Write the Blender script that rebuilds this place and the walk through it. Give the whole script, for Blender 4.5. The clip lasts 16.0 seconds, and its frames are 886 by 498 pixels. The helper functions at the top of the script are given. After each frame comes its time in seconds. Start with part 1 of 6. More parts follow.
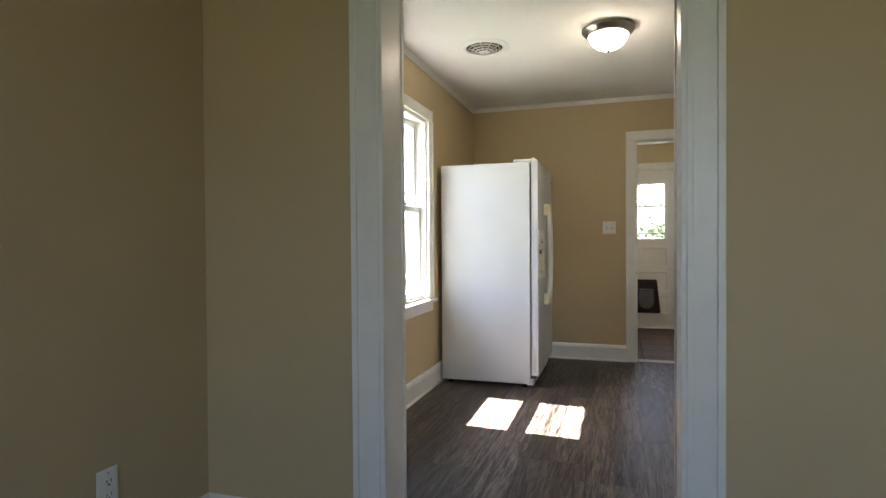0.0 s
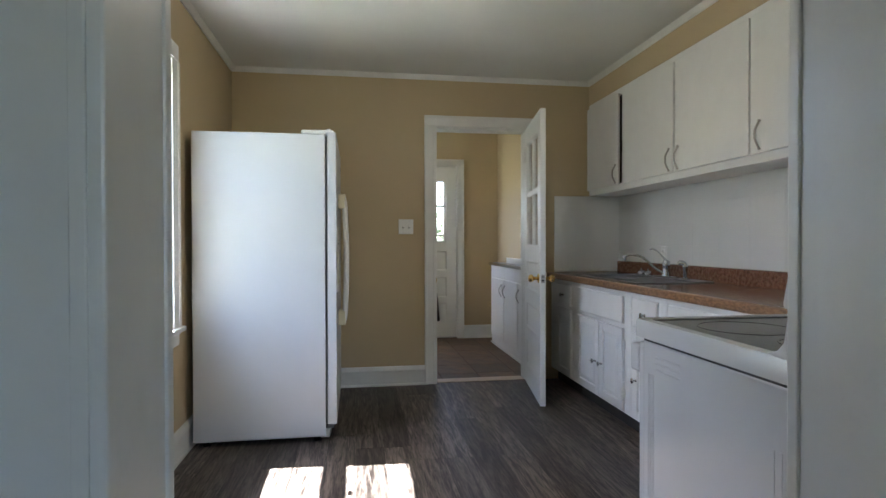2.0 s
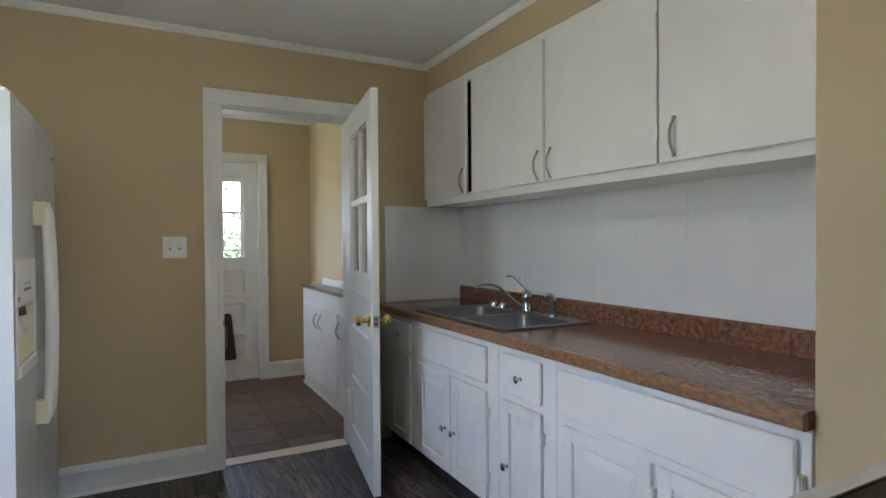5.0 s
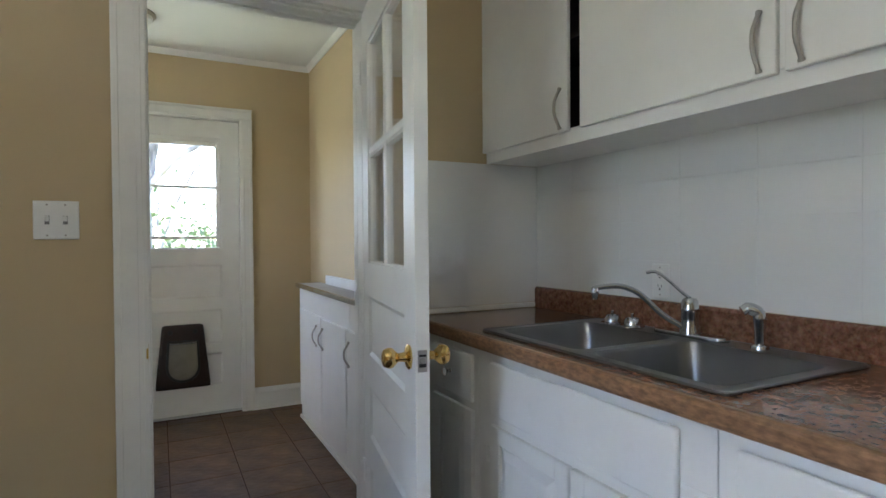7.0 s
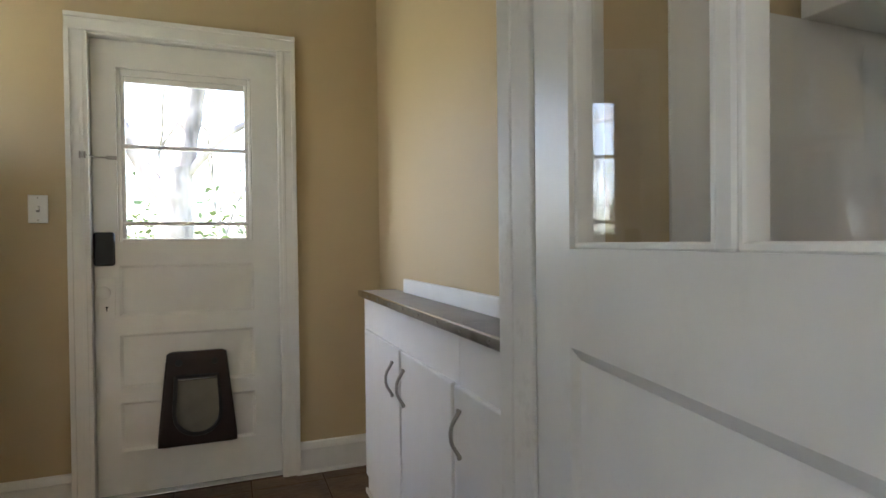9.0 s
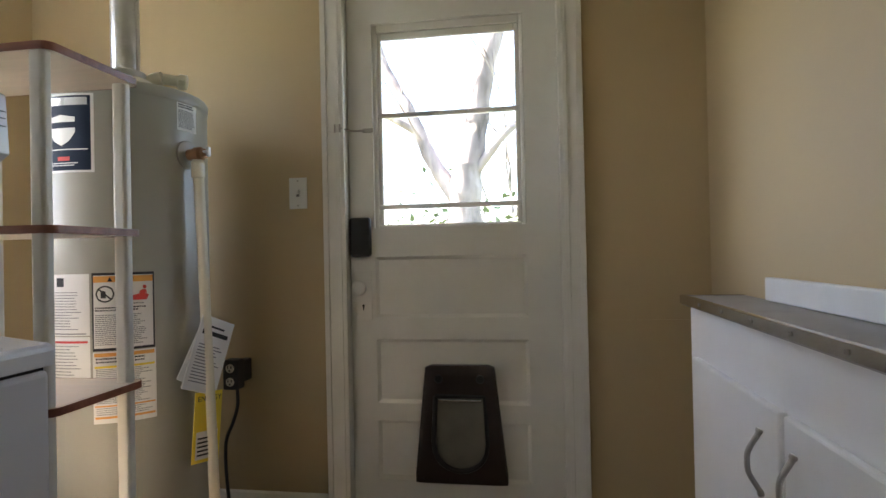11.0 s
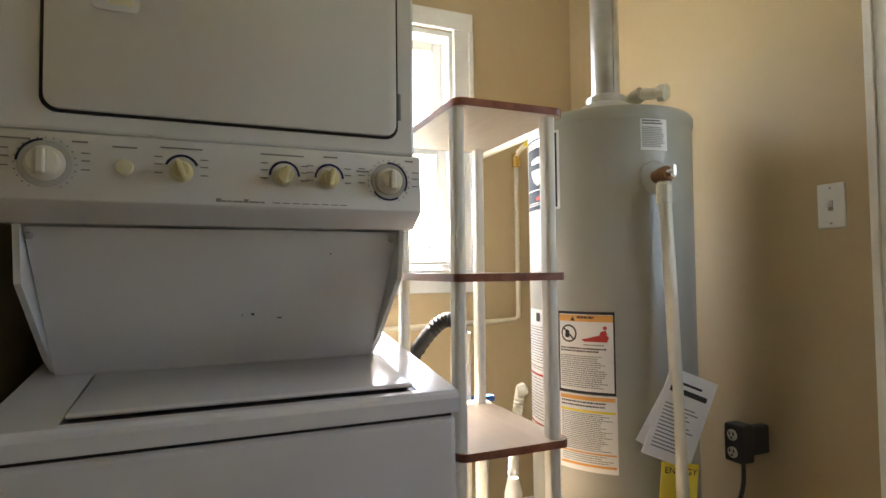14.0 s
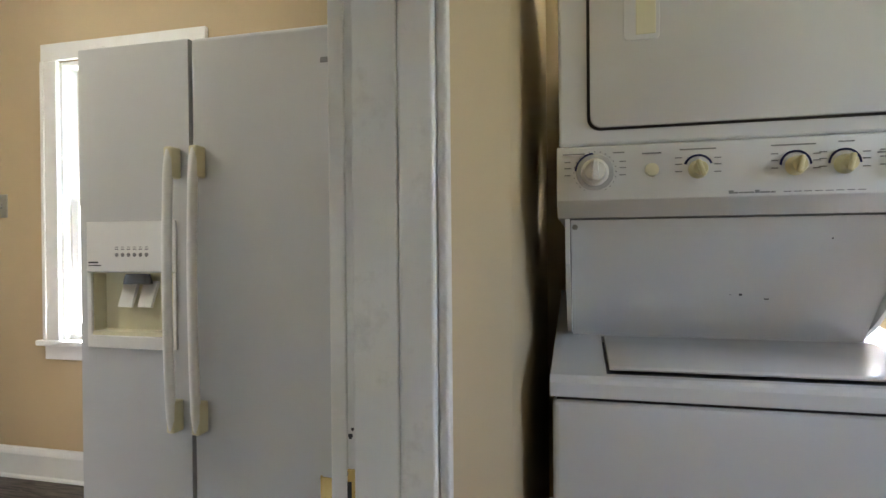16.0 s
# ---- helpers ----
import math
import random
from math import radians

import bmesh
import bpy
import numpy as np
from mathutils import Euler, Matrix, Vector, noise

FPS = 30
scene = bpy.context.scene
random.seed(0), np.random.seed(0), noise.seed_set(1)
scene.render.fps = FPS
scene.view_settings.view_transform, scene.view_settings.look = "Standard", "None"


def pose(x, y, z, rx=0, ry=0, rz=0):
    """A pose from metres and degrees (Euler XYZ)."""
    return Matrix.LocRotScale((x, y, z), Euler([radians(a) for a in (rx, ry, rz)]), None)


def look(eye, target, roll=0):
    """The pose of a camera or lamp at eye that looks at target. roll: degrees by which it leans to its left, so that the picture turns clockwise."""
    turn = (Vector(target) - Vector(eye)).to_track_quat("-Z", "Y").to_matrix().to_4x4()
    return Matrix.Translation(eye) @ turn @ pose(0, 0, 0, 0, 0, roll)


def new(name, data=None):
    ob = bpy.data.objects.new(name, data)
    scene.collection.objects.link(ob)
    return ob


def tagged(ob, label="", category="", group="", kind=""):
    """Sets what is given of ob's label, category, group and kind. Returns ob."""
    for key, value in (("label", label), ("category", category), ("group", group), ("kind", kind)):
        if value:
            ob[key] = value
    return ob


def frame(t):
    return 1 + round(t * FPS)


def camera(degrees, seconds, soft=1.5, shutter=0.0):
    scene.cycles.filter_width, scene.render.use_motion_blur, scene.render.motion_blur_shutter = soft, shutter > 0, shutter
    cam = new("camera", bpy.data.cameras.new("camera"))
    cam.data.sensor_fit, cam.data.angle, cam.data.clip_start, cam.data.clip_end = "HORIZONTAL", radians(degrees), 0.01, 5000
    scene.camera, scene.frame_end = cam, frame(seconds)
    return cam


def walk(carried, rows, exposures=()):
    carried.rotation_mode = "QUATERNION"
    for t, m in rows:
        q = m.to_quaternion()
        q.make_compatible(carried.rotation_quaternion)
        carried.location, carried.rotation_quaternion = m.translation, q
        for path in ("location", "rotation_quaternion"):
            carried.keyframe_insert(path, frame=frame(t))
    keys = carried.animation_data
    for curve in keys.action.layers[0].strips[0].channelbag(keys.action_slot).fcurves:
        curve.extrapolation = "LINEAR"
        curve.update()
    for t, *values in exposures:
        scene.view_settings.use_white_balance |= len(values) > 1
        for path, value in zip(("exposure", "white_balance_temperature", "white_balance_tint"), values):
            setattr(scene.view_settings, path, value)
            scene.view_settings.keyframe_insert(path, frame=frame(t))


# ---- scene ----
cam = camera(77.2, 16.0)
PATH = [
    (0, (-0.049, -0.018, 1.132), (-0.658, 1.887, 1.102), -0.4),
    (0.5, (-0.222, 0.274, 1.159), (-0.62, 2.234, 1.117), -0.2),
    (1, (-0.353, 0.578, 1.134), (-0.522, 2.571, 1.099), -0.2),
    (1.5, (-0.447, 0.831, 1.13), (-0.386, 2.83, 1.101), -0.1),
    (2, (-0.529, 1.029, 1.118), (-0.222, 3.005, 1.095), -0.1),
    (2.5, (-0.564, 1.197, 1.102), (-0.034, 3.125, 1.083), -0.1),
    (3, (-0.568, 1.366, 1.117), (0.138, 3.237, 1.095), -0.3),
    (3.5, (-0.556, 1.518, 1.163), (0.289, 3.33, 1.143), -0.3),
    (4, (-0.493, 1.673, 1.235), (0.434, 3.445, 1.211), -0.3),
    (4.2, (-0.441, 1.727, 1.262), (0.491, 3.497, 1.244), -0.4),
    (6.3, (-0.051, 2.87, 1.219), (0.891, 4.634, 1.186), -0.2),
    (6.5, (-0.007, 3.005, 1.201), (0.929, 4.773, 1.173), -0.2),
    (7, (0.126, 3.362, 1.173), (1.038, 5.142, 1.143), -0.4),
    (7.5, (0.223, 3.702, 1.145), (1.111, 5.494, 1.116), -0.4),
    (8, (0.285, 4.047, 1.148), (1.146, 5.852, 1.115), -0.4),
    (8.2, (0.305, 4.183, 1.137), (1.154, 5.993, 1.105), -0.4),
    (10.3, (0.528, 5.272, 1.053), (0.699, 7.264, 1.059), -1.3),
    (10.5, (0.518, 5.332, 1.036), (0.566, 7.331, 1.047), -1.3),
    (11, (0.518, 5.457, 1.029), (0.212, 7.433, 1.043), -1.2),
    (11.5, (0.486, 5.622, 1.024), (-0.128, 7.526, 1.043), -1.2),
    (12, (0.442, 5.744, 1.071), (-0.442, 7.537, 1.098), -1.1),
    (12.5, (0.44, 5.845, 1.097), (-0.749, 7.453, 1.135), -1.1),
    (13, (0.514, 5.937, 1.131), (-1.016, 7.225, 1.154), -1.0),
    (13.5, (0.56, 5.961, 1.12), (-1.167, 6.968, 1.178), -0.5),
    (14, (0.615, 5.94, 1.105), (-1.233, 6.7, 1.182), -0.6),
    (14.4, (0.631, 5.897, 1.107), (-1.287, 6.461, 1.169), -0.2),
    (15, (0.681, 5.822, 1.088), (-1.313, 5.96, 1.173), 0.2),
    (15.5, (0.717, 5.739, 1.115), (-1.273, 5.548, 1.143), 0.0),
    (16, (0.742, 5.668, 1.132), (-1.201, 5.197, 1.12), -0.5),
]
EXPOSURE = [(0.0, 4.76, 6450, 15), (2.0, 4.6, 5750, 12), (4.0, 4.75, 5650, 12), (6.5, 4.8, 5550, 11), (8.0, 4.9, 5850, 12), (10.5, 4.42, 6300, 15), (11.5, 4.15, 6250, 14), (12.5, 4.25, 6550, 14), (14.0, 4.7, 6650, 14), (15.0, 5.07, 6250, 14), (16.0, 5.52, 5950, 14)]
walk(cam, [(t, look(eye, target, roll)) for t, eye, target, roll in PATH], exposures=EXPOSURE)

# ---- light ----
world = bpy.data.worlds.new("sky")
scene.world = world
world.use_nodes = True
_sky = world.node_tree.nodes.new("ShaderNodeTexSky")
_sky.sky_type = "NISHITA"
_sky.sun_disc = False
_sky.sun_elevation = radians(56.6)
_sky.sun_rotation = radians(-86)
_sky.air_density, _sky.dust_density, _sky.ozone_density = 1.0, 2.0, 1.0
world.node_tree.links.new(_sky.outputs[0], world.node_tree.nodes["Background"].inputs[0])
world.node_tree.nodes["Background"].inputs[1].default_value = 0.066


def lamp(name, kind, m, energy, colour, size=None, size_y=None, angle=None):
    d = bpy.data.lights.new(name, kind)
    d.energy, d.color = energy, colour
    if size:
        d.shape, d.size, d.size_y = "RECTANGLE", size, size_y
    if angle:
        d.angle = radians(angle)
    ob = new(name, d)
    ob.matrix_world = m
    return ob


SUN_DIR = Vector((1.0, -0.07, -1.52))
lamp("sun", "SUN", look((0, 0, 0), SUN_DIR), 5.0, (1.0, 0.95, 0.86), angle=0.53)
lamp("window_daylight_kitchen", "AREA", look((-1.60, 3.595, 1.37), (0, 3.595, 1.25)), 0.080, (0.36, 0.64, 1.0), 0.64, 1.22)
lamp("window_daylight_utility", "AREA", look((-1.60, 6.50, 1.58), (0, 6.50, 1.45)), 0.38, (1.0, 0.95, 0.86), 0.62, 0.90)
lamp("door_daylight", "AREA", look((0.23, 7.56, 1.50), (0.23, 5, 1.3)), 0.10, (0.95, 0.98, 1.0), 0.5, 0.7)
lamp("window_daylight_hall", "AREA", look((0.6, -2.68, 1.5), (0.4, 0, 1.2)), 0.225, (0.80, 0.86, 1.0), 1.5, 1.25)

# ---- materials ----


def shader(name):
    m = bpy.data.materials.new(name)
    m.use_nodes = True
    return m, m.node_tree, m.node_tree.nodes["Principled BSDF"]


def plain(name, rgb, rough=0.5, metal=0.0, vary=0.06, scale=6.0, bump=0.0, bscale=60.0, spec=0.5, dirt=None, dirt_amount=0.0, dscale=3.0, coords="Object", each=0.0, stretch=(1, 1, 1), coat=0.0):
    """Painted or moulded surface: two scales of uneven colour, fine relief, optional stains."""
    m, nt, p = shader(name)
    N, L = nt.nodes.new, nt.links.new
    tc = N("ShaderNodeTexCoord")
    mp = N("ShaderNodeMapping")
    mp.inputs["Scale"].default_value = stretch
    L(tc.outputs[coords], mp.inputs[0])
    n1 = N("ShaderNodeTexNoise")
    n1.inputs["Scale"].default_value, n1.inputs["Detail"].default_value = scale, 4
    L(mp.outputs[0], n1.inputs["Vector"])
    ramp = N("ShaderNodeMapRange")
    ramp.inputs["From Min"].default_value, ramp.inputs["From Max"].default_value = 0.3, 0.7
    ramp.inputs["To Min"].default_value, ramp.inputs["To Max"].default_value = 1 - vary, 1 + vary
    L(n1.outputs[0], ramp.inputs[0])
    hsv = N("ShaderNodeHueSaturation")
    hsv.inputs["Color"].default_value = (*rgb, 1)
    last = ramp.outputs[0]
    if each:
        oi = N("ShaderNodeObjectInfo")
        mr = N("ShaderNodeMapRange")
        mr.inputs["To Min"].default_value, mr.inputs["To Max"].default_value = 1 - each, 1 + each
        L(oi.outputs["Random"], mr.inputs[0])
        mm = N("ShaderNodeMath")
        mm.operation = "MULTIPLY"
        L(last, mm.inputs[0]), L(mr.outputs[0], mm.inputs[1])
        last = mm.outputs[0]
    L(last, hsv.inputs["Value"])
    col = hsv.outputs[0]
    if dirt:
        n2 = N("ShaderNodeTexNoise")
        n2.inputs["Scale"].default_value, n2.inputs["Detail"].default_value, n2.inputs["Roughness"].default_value = dscale, 8, 0.7
        L(mp.outputs[0], n2.inputs["Vector"])
        r2 = N("ShaderNodeMapRange")
        r2.inputs["From Min"].default_value, r2.inputs["From Max"].default_value = 0.55, 0.75
        r2.inputs["To Max"].default_value = dirt_amount
        L(n2.outputs[0], r2.inputs[0])
        mix = N("ShaderNodeMix")
        mix.data_type = "RGBA"
        L(r2.outputs[0], mix.inputs["Factor"]), L(col, mix.inputs["A"])
        mix.inputs["B"].default_value = (*dirt, 1)
        col = mix.outputs["Result"]
    L(col, p.inputs["Base Color"])
    rr = N("ShaderNodeMapRange")
    rr.inputs["To Min"].default_value, rr.inputs["To Max"].default_value = max(0.02, rough - 0.08), min(1, rough + 0.08)
    L(n1.outputs[0], rr.inputs[0]), L(rr.outputs[0], p.inputs["Roughness"])
    p.inputs["Metallic"].default_value = metal
    p.inputs["Specular IOR Level"].default_value = spec
    p.inputs["Coat Weight"].default_value = coat
    if bump:
        n3 = N("ShaderNodeTexNoise")
        n3.inputs["Scale"].default_value, n3.inputs["Detail"].default_value = bscale, 3
        L(mp.outputs[0], n3.inputs["Vector"])
        b = N("ShaderNodeBump")
        b.inputs["Strength"].default_value, b.inputs["Distance"].default_value = bump, 0.004
        L(n3.outputs[0], b.inputs["Height"]), L(b.outputs[0], p.inputs["Normal"])
    return m


def wood(name, dark, light, rough=0.4, along="y", each=0.12, scale=1.0, bump=0.12, spec=0.5):
    """Streaked wood grain along one axis, each board a little different."""
    m, nt, p = shader(name)
    N, L = nt.nodes.new, nt.links.new
    tc, mp, oi, vm = N("ShaderNodeTexCoord"), N("ShaderNodeMapping"), N("ShaderNodeObjectInfo"), N("ShaderNodeVectorMath")
    L(tc.outputs["Object"], mp.inputs[0])
    s = {"x": (0.9, 14, 14), "y": (20, 1.5, 20), "z": (14, 14, 0.9)}[along]
    mp.inputs["Scale"].default_value = [k * scale for k in s]
    sc = N("ShaderNodeMath")
    sc.operation = "MULTIPLY"
    sc.inputs[1].default_value = 37.0
    L(oi.outputs["Random"], sc.inputs[0])
    L(mp.outputs[0], vm.inputs[0]), L(sc.outputs[0], vm.inputs[1])
    n = N("ShaderNodeTexNoise")
    n.inputs["Scale"].default_value, n.inputs["Detail"].default_value, n.inputs["Distortion"].default_value = 1.5, 8, 1.2
    n.inputs["Roughness"].default_value = 0.68
    L(vm.outputs[0], n.inputs["Vector"])
    n2 = N("ShaderNodeTexNoise")
    n2.inputs["Scale"].default_value, n2.inputs["Detail"].default_value, n2.inputs["Distortion"].default_value = 0.35, 3, 2.5
    L(vm.outputs[0], n2.inputs["Vector"])
    blend = N("ShaderNodeMix")
    blend.inputs["Factor"].default_value = 0.32
    L(n.outputs[0], blend.inputs["A"]), L(n2.outputs[0], blend.inputs["B"])
    p.inputs["Specular IOR Level"].default_value = spec
    cr = N("ShaderNodeValToRGB")
    cr.color_ramp.elements[0].position, cr.color_ramp.elements[1].position = 0.42, 0.64
    cr.color_ramp.elements[0].color, cr.color_ramp.elements[1].color = (*dark, 1), (*light, 1)
    L(blend.outputs[0], cr.inputs[0])
    hsv, mr = N("ShaderNodeHueSaturation"), N("ShaderNodeMapRange")
    mr.inputs["To Min"].default_value, mr.inputs["To Max"].default_value = 1 - each, 1 + each
    L(oi.outputs["Random"], mr.inputs[0]), L(mr.outputs[0], hsv.inputs["Value"]), L(cr.outputs[0], hsv.inputs["Color"])
    L(hsv.outputs[0], p.inputs["Base Color"])
    rr = N("ShaderNodeMapRange")
    rr.inputs["To Min"].default_value, rr.inputs["To Max"].default_value = rough - 0.06, rough + 0.12
    L(n.outputs[0], rr.inputs[0]), L(rr.outputs[0], p.inputs["Roughness"])
    b = N("ShaderNodeBump")
    b.inputs["Strength"].default_value, b.inputs["Distance"].default_value = bump, 0.003
    L(n.outputs[0], b.inputs["Height"]), L(b.outputs[0], p.inputs["Normal"])
    return m


def speckle(name, a, b, c, rough=0.25):
    """Mottled stone-look laminate."""
    m, nt, p = shader(name)
    N, L = nt.nodes.new, nt.links.new
    tc = N("ShaderNodeTexCoord")
    n1, n2 = N("ShaderNodeTexNoise"), N("ShaderNodeTexVoronoi")
    n1.inputs["Scale"].default_value, n1.inputs["Detail"].default_value, n1.inputs["Roughness"].default_value = 52, 8, 0.72
    n2.inputs["Scale"].default_value = 140
    L(tc.outputs["Object"], n1.inputs["Vector"]), L(tc.outputs["Object"], n2.inputs["Vector"])
    cr = N("ShaderNodeValToRGB")
    cr.color_ramp.elements[0].position, cr.color_ramp.elements[1].position = 0.36, 0.66
    cr.color_ramp.elements[0].color, cr.color_ramp.elements[1].color = (*a, 1), (*c, 1)
    cr.color_ramp.elements.new(0.5).color = (*b, 1)
    L(n1.outputs[0], cr.inputs[0])
    mix = N("ShaderNodeMix")
    mix.data_type, mix.blend_type = "RGBA", "MULTIPLY"
    mix.inputs["Factor"].default_value = 0.16
    L(cr.outputs[0], mix.inputs["A"]), L(n2.outputs["Color"], mix.inputs["B"])
    L(mix.outputs["Result"], p.inputs["Base Color"])
    p.inputs["Roughness"].default_value = rough
    return m


def glass(name, tint=(1, 1, 1), amount=1.0, rough=0.0):
    """Thin clear pane: light goes straight through, gloss by Fresnel."""
    m = bpy.data.materials.new(name)
    m.use_nodes = True
    nt = m.node_tree
    nt.nodes.clear()
    N, L = nt.nodes.new, nt.links.new
    out, mix, tr, gl, lw = N("ShaderNodeOutputMaterial"), N("ShaderNodeMixShader"), N("ShaderNodeBsdfTransparent"), N("ShaderNodeBsdfGlossy"), N("ShaderNodeLayerWeight")
    lw.inputs["Blend"].default_value = 0.5
    pw, mu = N("ShaderNodeMath"), N("ShaderNodeMath")
    pw.operation, mu.operation = "POWER", "MULTIPLY_ADD"
    pw.inputs[1].default_value, mu.inputs[1].default_value, mu.inputs[2].default_value = 5.0, 0.9, 0.035
    tr.inputs[0].default_value = (*tint, 1)
    gl.inputs["Roughness"].default_value = rough
    L(lw.outputs["Facing"], pw.inputs[0]), L(pw.outputs[0], mu.inputs[0]), L(mu.outputs[0], mix.inputs[0])
    L(tr.outputs[0], mix.inputs[1]), L(gl.outputs[0], mix.inputs[2]), L(mix.outputs[0], out.inputs[0])
    return m


def glow(name, rgb, strength):
    m, nt, p = shader(name)
    p.inputs["Base Color"].default_value = (0.9, 0.85, 0.75, 1)
    p.inputs["Emission Color"].default_value = (*rgb, 1)
    p.inputs["Emission Strength"].default_value = strength
    p.inputs["Roughness"].default_value = 0.3
    return m


TAN = plain("tan_wall_paint", (0.53, 0.42, 0.252), 0.55, vary=0.03, scale=2.0, bump=0.10, bscale=220, spec=0.35)
TRIM = plain("white_gloss_trim_paint", (0.78, 0.78, 0.75), 0.36, vary=0.03, scale=9, bump=0.10, bscale=45, dirt=(0.42, 0.40, 0.36), dirt_amount=0.12, dscale=14)
OLDTRIM = plain("chipped_white_paint", (0.78, 0.78, 0.75), 0.4, vary=0.04, scale=9, bump=0.3, bscale=30, dirt=(0.35, 0.33, 0.28), dirt_amount=0.35, dscale=18)
ROUGHPAINT = plain("caked_white_paint", (0.74, 0.72, 0.68), 0.6, vary=0.08, scale=30, bump=1.0, bscale=70, dirt=(0.45, 0.40, 0.34), dirt_amount=0.35, dscale=35)
DOORPAINT = plain("cream_white_door_paint", (0.76, 0.75, 0.70), 0.38, vary=0.03, scale=7, bump=0.1, bscale=50, dirt=(0.5, 0.47, 0.38), dirt_amount=0.15, dscale=9)
CEIL = plain("matt_white_ceiling_paint", (0.80, 0.80, 0.77), 0.9, vary=0.02, scale=3, bump=0.12, bscale=160, spec=0.2)
CAB = plain("white_cabinet_paint", (0.80, 0.795, 0.77), 0.35, vary=0.02, scale=8, bump=0.06, bscale=70, dirt=(0.5, 0.48, 0.42), dirt_amount=0.1, dscale=12)
# near-black colour stands in for shade in cabinet recesses and behind door gaps
CABDARK = plain("cabinet_recess_shade", (0.035, 0.03, 0.025), 0.8)
TILEBOARD = plain("white_tile_board", (0.80, 0.80, 0.78), 0.22, vary=0.015, scale=5)
FRIDGE = plain("white_pebbled_enamel", (0.57, 0.58, 0.58), 0.34, vary=0.015, scale=4, bump=0.12, bscale=420, dirt=(0.5, 0.48, 0.42), dirt_amount=0.05)
ENAMEL = plain("white_smooth_enamel", (0.68, 0.675, 0.665), 0.19, vary=0.02, scale=5, spec=0.32)
CREAM = plain("yellowed_cream_plastic", (0.72, 0.68, 0.48), 0.4, vary=0.05)
ALMOND = plain("off_white_plastic", (0.74, 0.72, 0.64), 0.4, vary=0.04)
KNOBYEL = plain("aged_yellow_knob_plastic", (0.66, 0.59, 0.33), 0.4, vary=0.05)
DIALGREY = plain("pale_grey_dial_plate", (0.46, 0.46, 0.44), 0.4, vary=0.05)
WHITEPL = plain("white_plastic", (0.80, 0.80, 0.78), 0.35, vary=0.02)
BLACKPL = plain("black_plastic", (0.012, 0.012, 0.013), 0.35, vary=0.1)
GREYPL = plain("dark_grey_plastic", (0.05, 0.05, 0.055), 0.5)
BROWNPL = plain("dark_brown_plastic", (0.022, 0.0105, 0.008), 0.42, vary=0.15, dirt=(0.06, 0.045, 0.04), dirt_amount=0.2, dscale=20)
SMOKED = plain("smoked_vinyl_flap", (0.20, 0.19, 0.155), 0.16, vary=0.35, scale=4)
RUBBER = plain("black_rubber", (0.012, 0.012, 0.012), 0.55, spec=0.25)
STEEL = plain("brushed_stainless_steel", (0.25, 0.255, 0.27), 0.33, 1.0, vary=0.06, scale=5, dirt=(0.20, 0.17, 0.14), dirt_amount=0.35, dscale=5)
CHROME = plain("polished_chrome", (0.55, 0.56, 0.57), 0.12, 1.0, vary=0.04)
NICKEL = plain("brushed_nickel", (0.42, 0.40, 0.37), 0.32, 1.0, vary=0.06)
BRASS = plain("polished_brass", (0.78, 0.55, 0.20), 0.14, 1.0, vary=0.08)
ALUM = plain("worn_aluminium_edging", (0.60, 0.60, 0.62), 0.2, 1.0, vary=0.12, scale=18)
GALV = plain("galvanised_steel", (0.55, 0.56, 0.57), 0.32, 1.0, vary=0.15, scale=14)
HEATER = plain("grey_enamelled_tank", (0.36, 0.35, 0.295), 0.36, vary=0.012, scale=0.8, bump=0.04, bscale=160)
PIPE = plain("cream_plastic_pipe", (0.70, 0.66, 0.52), 0.4, vary=0.05)
COPPER = plain("weathered_copper_fitting", (0.30, 0.17, 0.10), 0.4, 1.0, vary=0.2)
PAPER = plain("white_label_paper", (0.78, 0.77, 0.74), 0.6, vary=0.02)
INK = plain("black_print", (0.02, 0.02, 0.022), 0.6)
NAVY = plain("dark_blue_print", (0.010, 0.020, 0.045), 0.6, spec=0.2)
GREYINK = plain("grey_print", (0.22, 0.22, 0.22), 0.6)
BLUEINK = plain("blue_dial_print", (0.06, 0.07, 0.24), 0.6)
RED = plain("red_print", (0.55, 0.05, 0.04), 0.6)
ORANGE = plain("orange_print", (0.75, 0.36, 0.08), 0.6)
YELLOW = plain("yellow_print", (0.80, 0.62, 0.05), 0.6)
COOKTOP = plain("black_ceramic_glass", (0.018, 0.012, 0.010), 0.10, spec=0.08, vary=0.2, scale=3)
RING = plain("burner_ring_print", (0.011, 0.008, 0.007), 0.2, spec=0.12)
PLANK = wood("dark_oak_vinyl", (0.016, 0.0125, 0.0105), (0.19, 0.155, 0.13), 0.37, "y", 0.42, 2.5, 0.35, 0.24)
BOARD = plain("melamine_shelf_board", (0.62, 0.52, 0.40), 0.4, vary=0.06, stretch=(1, 8, 1))
BOARDEDGE = wood("brown_shelf_edge", (0.16, 0.05, 0.025), (0.28, 0.11, 0.06), 0.35, "x", 0.05)
TILE = plain("brown_slate_look_tile", (0.135, 0.084, 0.050), 0.48, vary=0.36, scale=9, bump=1.0, bscale=38, each=0.2, spec=0.25, dirt=(0.07, 0.042, 0.028), dirt_amount=0.5, dscale=12)
GROUT = plain("dark_grout", (0.085, 0.052, 0.036), 0.9, spec=0.1)
UNDER = plain("dark_subfloor", (0.02, 0.018, 0.016), 0.9)
COUNTER = speckle("brown_speckled_laminate", (0.12, 0.050, 0.028), (0.235, 0.115, 0.068), (0.35, 0.205, 0.13), 0.15)
